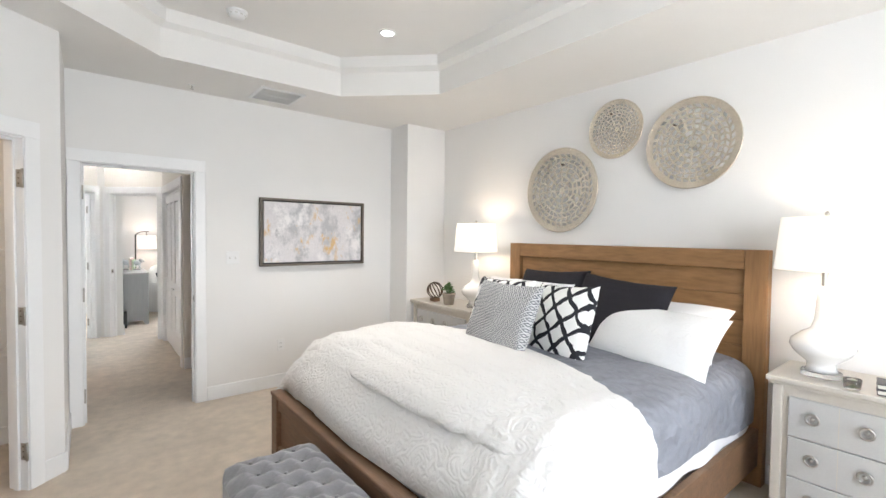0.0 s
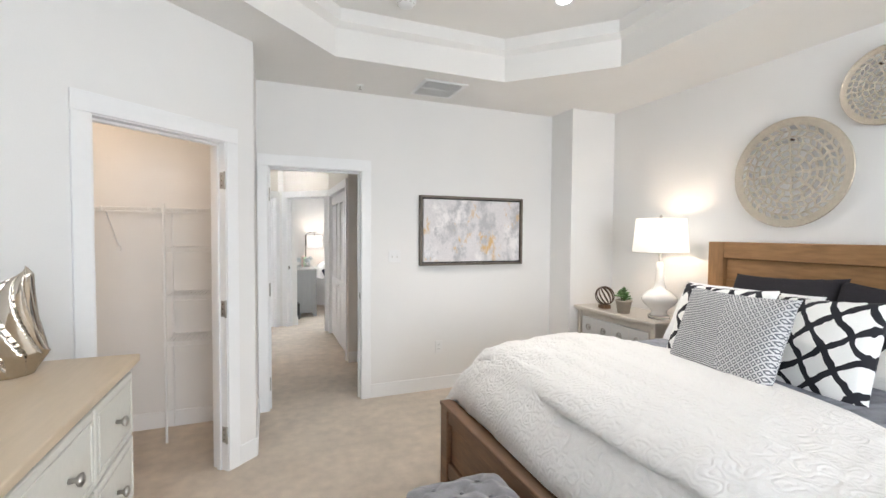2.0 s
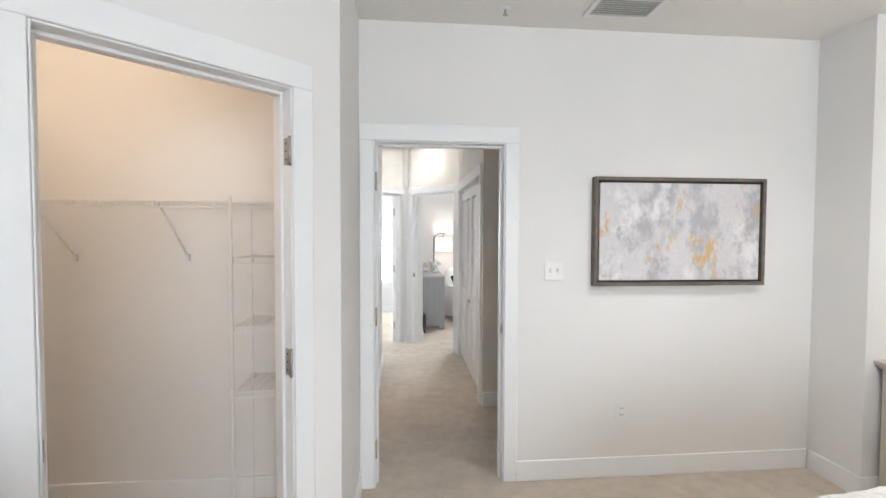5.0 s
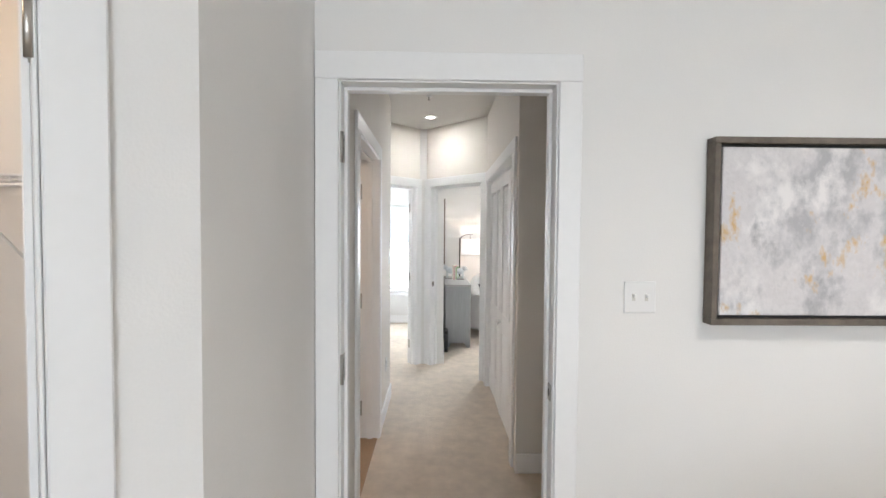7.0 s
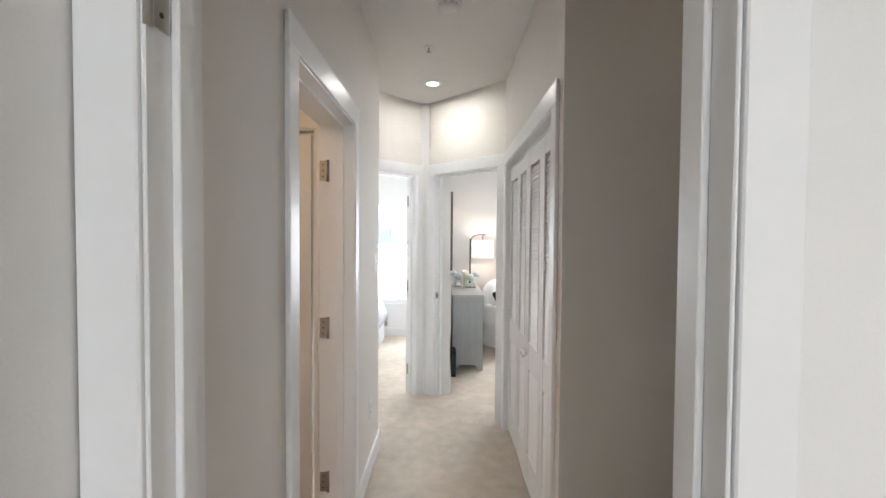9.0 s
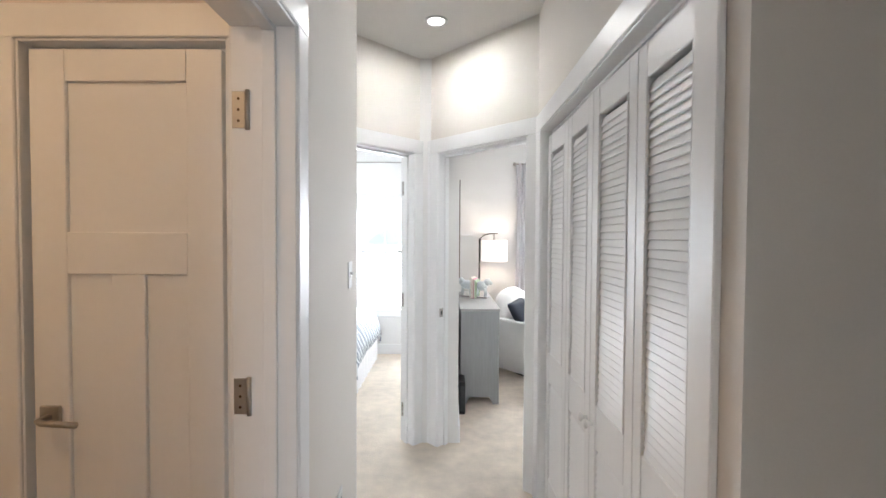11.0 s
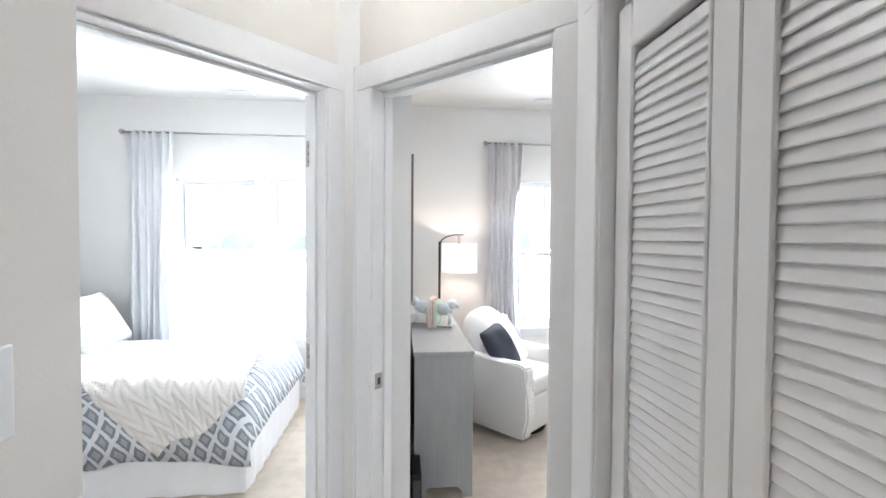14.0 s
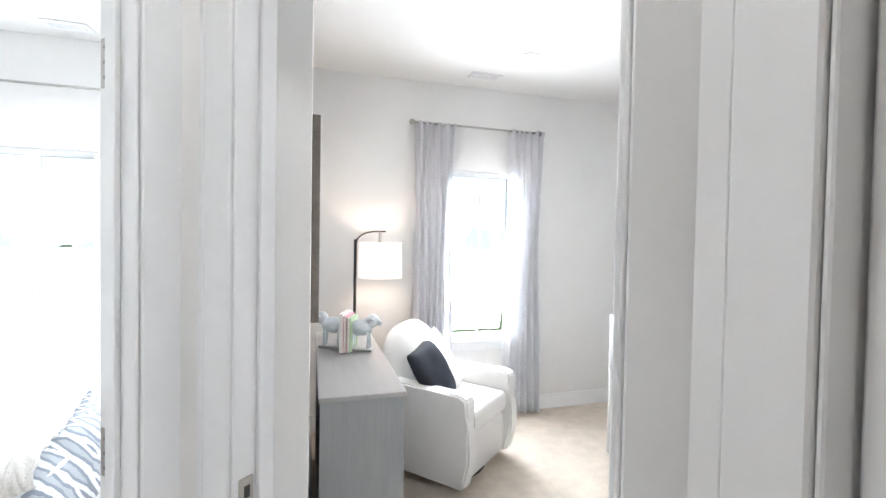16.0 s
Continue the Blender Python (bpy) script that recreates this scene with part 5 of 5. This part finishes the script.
def curtain(x0, x1, y, z0, z1, folds, material, label, name="curtain"):
    def f(u, v):
        z = z1 + (z0 - z1) * v
        mid = (x0 + x1) / 2
        pinch = 0.86 + 0.14 * abs(2 * v - 0.9)
        x = mid + (u - 0.5) * (x1 - x0) * pinch + 0.01 * math.sin(7 * v + 9 * u)
        amp = 0.028 * (0.7 + 0.6 * v)
        return Vector((x, y + amp * math.sin(u * folds * math.tau + 0.5 * math.sin(3 * v)) + 0.008 * math.sin(u * 31), z))
    bm = grid_sheet(folds * 10, 30, f)
    ob = solid(name, bm, material, label, "curtain", smooth=True, group="curtains")
    ob.modifiers.new("thickness", "SOLIDIFY").thickness = 0.002


def rod(x0, x1, y, z):
    ob = thing("curtain_rod", "slim brushed nickel curtain rod with round finials", "curtain rod", pose(0, y, z))
    part("rod", tube([(x0, 0, 0), (x1, 0, 0)], 0.008), M_CHROME, ob, smooth=True)
    for x in (x0, x1):
        bm = bmesh.new()
        blob(bm, pose(x, 0, 0) @ Matrix.Diagonal((0.022, 0.022, 0.022, 1)), 3)
        part("finial", bm, M_CHROME, ob, smooth=True)
    for x in (x0 + 0.12, x1 - 0.12):
        part("bracket", tube([(x, 0, 0), (x, 10.168 - y, 0)], 0.006), M_CHROME, ob)


rod(1.165, 2.25, 10.09, 2.365)
curtain(1.175, 1.52, 10.09, 0.02, 2.375, 6, M_CURTAIN, "pale grey curtain panel hanging from the rod")
curtain(1.965, 2.30, 10.09, 0.02, 2.375, 6, M_CURTAIN, "pale grey curtain panel hanging from the rod")
rod(-2.0, 0.02, 10.09, 2.38)
curtain(-1.96, -1.58, 10.09, 0.02, 2.395, 6, M_SHEER, "white sheer curtain panel beside the window")


def crib():
    ob = thing("crib", "grey-white slatted wooden crib", "crib", pose(2.42, 8.0, 0))
    for x in (0, 0.72):
        for y in (0, 1.34):
            part("leg", box(x, x + 0.045, y - 0.045, y, 0, 0.97, 0.004, seg=1), M_CHAMPF, ob)
    for y in (-0.0225, 1.3175):
        for z0, z1 in ((0.93, 0.968), (0.22, 0.28)):
            part("rail", box(0.046, 0.719, y - 0.014, y + 0.014, z0, z1, 0.003, seg=1), M_CHAMPF, ob)
        for k in range(9):
            x = 0.09 + k * 0.07
            part("slat", box(x, x + 0.03, y - 0.007, y + 0.007, 0.281, 0.929), M_CHAMPF, ob)
    for x in (0.0225, 0.7425):
        for z0, z1 in ((0.93, 0.968), (0.22, 0.28)):
            part("rail", box(x - 0.014, x + 0.014, 0.001, 1.294, z0, z1, 0.003, seg=1), M_CHAMPF, ob)
        for k in range(17):
            y = 0.04 + k * 0.073
            part("slat", box(x - 0.007, x + 0.007, y, y + 0.03, 0.281, 0.929), M_CHAMPF, ob)
    part("mattress", box(0.05, 0.715, 0.0, 1.29, 0.3, 0.42, 0.02), M_PLAIN, ob)


crib()
ub = thing("black_box", "small black box on the floor behind the cabinet", "box", pose(0.452, 8.44, 0))
part("case", box(0.0, 0.05, -0.16, 0.05, 0.0005, 0.27, 0.006), M_BLACK, ub)
part("grille", box(0.006, 0.044, -0.1635, -0.1605, 0.03, 0.24, 0.001, seg=1), M_DARK, ub)
cord = tube([(0.452, 8.47 + 0.02 * k, 0.42 - 0.05 * k + 0.06 * math.sin(k)) for k in range(7)], 0.004)
solid("power_cord", cord, M_BLACK, "black power cord hanging behind the cabinet", "cord", smooth=True)

# ---- guest room ----
GX0, GX1, GY0, GY1 = -2.40, -0.50, 8.64, 10.0


def guest_bed():
    ob = thing("bed", "queen bed with a navy nailhead headboard and white skirt", "bed", pose(0, 0, 0))
    bm = bmesh.new()
    prof = [(GY0, 0.1), (GY1 + 0.03, 0.1), (GY1 + 0.03, 1.22), (GY1 - 0.06, 1.25), (GY1 - 0.14, 1.33), (GY1 - 0.27, 1.385), (GY0 + 0.27, 1.385), (GY0 + 0.14, 1.33), (GY0 + 0.06, 1.25), (GY0, 1.22)]
    a = [bm.verts.new((GX0 - 0.08, y, z)) for y, z in prof]
    b = [bm.verts.new((GX0, y, z)) for y, z in prof]
    bm.faces.new(a[::-1])
    bm.faces.new(b)
    for i in range(len(prof)):
        j = (i + 1) % len(prof)
        bm.faces.new((a[i], a[j], b[j], b[i]))
    bmesh.ops.bevel(bm, geom=bm.edges[:], offset=0.012, segments=2, affect="EDGES")
    hb = part("headboard", bm, M_NAVY_HAZED, ob, "navy upholstered headboard with nailheads")
    for i in range(1, len(prof) - 1):
        (y0, z0), (y1, z1) = prof[i], prof[i + 1]
        n = max(2, int(math.hypot(y1 - y0, z1 - z0) / 0.035))
        for k in range(n):
            t = k / n
            part("nail", turned([(0.0, 0), (0.009, 0), (0.006, 0.005), (0.0, 0.006)], 8), M_CHROME, hb, m=pose(GX0 + 0.001, (y0 + (y1 - y0) * t - 9.33) * 0.965 + 9.33, z0 + (z1 - z0) * t - 0.022, 0, 90, 0))
    part("mattress", box(GX0 + 0.01, GX1, GY0 + 0.02, GY1 - 0.02, 0.28, 0.58, 0.05, seg=3), M_PLAIN, ob, smooth=True)

    def skirt(u, v):
        per = [(GX0 + 0.02, GY0), (GX1 + 0.01, GY0), (GX1 + 0.01, GY1), (GX0 + 0.02, GY1)]
        t = u * 3
        i = min(int(t), 2)
        q = Vector(per[i]).lerp(Vector(per[i + 1]), t - i)
        wv = 0.006 * math.sin(u * 160)
        return Vector((q.x + wv, q.y + wv, 0.008 + 0.33 * v))
    part("skirt", grid_sheet(160, 4, skirt), M_PLAIN, ob, "white pleated bed skirt", True)


guest_bed()


def quilt():
    yc, half = (GY0 + GY1) / 2, (GY1 - GY0) / 2 + 0.03

    def f(u, v):
        x = GX0 + 0.02 + u * (GX1 - GX0 + 0.04)
        a = math.pi * (1 - v)
        c, s = math.cos(a), max(math.sin(a), 0)
        y = yc + half * math.copysign(abs(c) ** 0.26, c)
        end = 1 - max(0, (u - 0.93) / 0.07) ** 2.2
        lo = 0.2 + 0.03 * math.sin(x * 5)
        z = lo + (0.63 - lo) * (s ** 0.26) * (0.30 + 0.70 * end)
        xx = min(x, GX1 + 0.05)
        return Vector((xx, y, z)) + noise.noise_vector(Vector((x * 5, y * 5, z * 5))) * 0.022
    return grid_sheet(80, 90, f)


ob = solid("quilt", quilt(), M_TREL, "white quilt printed with slate-blue trellis squares", "quilt", smooth=True)
ob.modifiers.new("thickness", "SOLIDIFY").thickness = 0.012


def knit_throw():
    a, b, c, d = Vector((-1.80, 0.48)), Vector((-0.68, 1.02)), Vector((-0.47, -0.06)), Vector((-0.95, -0.37))
    top, ye, rr = 0.662, GY0 - 0.045, 0.07

    def f(u, v):
        p = a.lerp(b, u).lerp(d.lerp(c, u), v)
        x, q = p.x, p.y + 0.03 * math.sin(u * 9) * v ** 3
        if q > rr:
            y, z, ny, nz = ye + q, top, 0, 1
        elif q > -rr * 0.57:
            t = (rr - q) / (rr * 1.57) * math.pi / 2
            y, z, ny, nz = ye + rr - rr * math.sin(t), top - rr + rr * math.cos(t), -math.sin(t), math.cos(t)
        else:
            y, z, ny, nz = ye, top - rr + (q + rr * 0.57), -1, 0
        cable = 0.009 * abs(math.sin(u * 22)) + 0.004 * math.sin(v * 62 + 3 * math.sin(u * 44)) + 0.03 * noise.noise(Vector((x * 4, p.y * 4, 2)))
        return Vector((x, y + ny * (cable + 0.012), z + nz * (cable + 0.012)))
    return grid_sheet(130, 150, f)


ob = solid("throw_blanket", knit_throw(), M_KNIT, "chunky cream knitted throw draped over the quilt", "blanket", smooth=True)
ob.modifiers.new("thickness", "SOLIDIFY").thickness = 0.015
for y, r in ((8.98, 4), (9.66, -4)):
    cushion("pillow", 0.62, 0.46, 0.16, M_PLAIN, "white pillow on the guest bed", pose(-2.22, y, 0.83, 0, 0, 180) @ pose(0, 0, 0, 0, 0, -90) @ pose(0, 0, 0, 62, 0, r), "guest pillows")
    cushion("pillow", 0.62, 0.46, 0.17, M_WHITE, "white textured throw pillow on the guest bed", pose(-1.98, y + 0.02, 0.82, 0, 0, 180) @ pose(0, 0, 0, 0, 0, -90) @ pose(0, 0, 0, 58, 0, -r), "guest throw pillows")


def wall_sconce(y):
    ob = thing("wall_sconce", "brass wall sconce with a white shade beside the bed", "wall lamp", pose(-2.499, y, 1.575))
    part("backplate", box(0.0, 0.014, -0.05, 0.05, -0.045, 0.045, 0.004), M_BRASS, ob, "square brass backplate")
    part("arm", tube([(0.01, 0, 0), (0.07, 0, 0.005), (0.1, 0, 0.03), (0.105, 0, 0.13)], 0.007), M_BRASS, ob, smooth=True)
    part("shade", turned([(0.085, 0.12), (0.06, 0.34), (0.055, 0.34), (0.08, 0.12)], 32), M_PLAIN, ob, "white tapered cloth shade", True, pose(0.105, 0, 0))


wall_sconce(9.87)
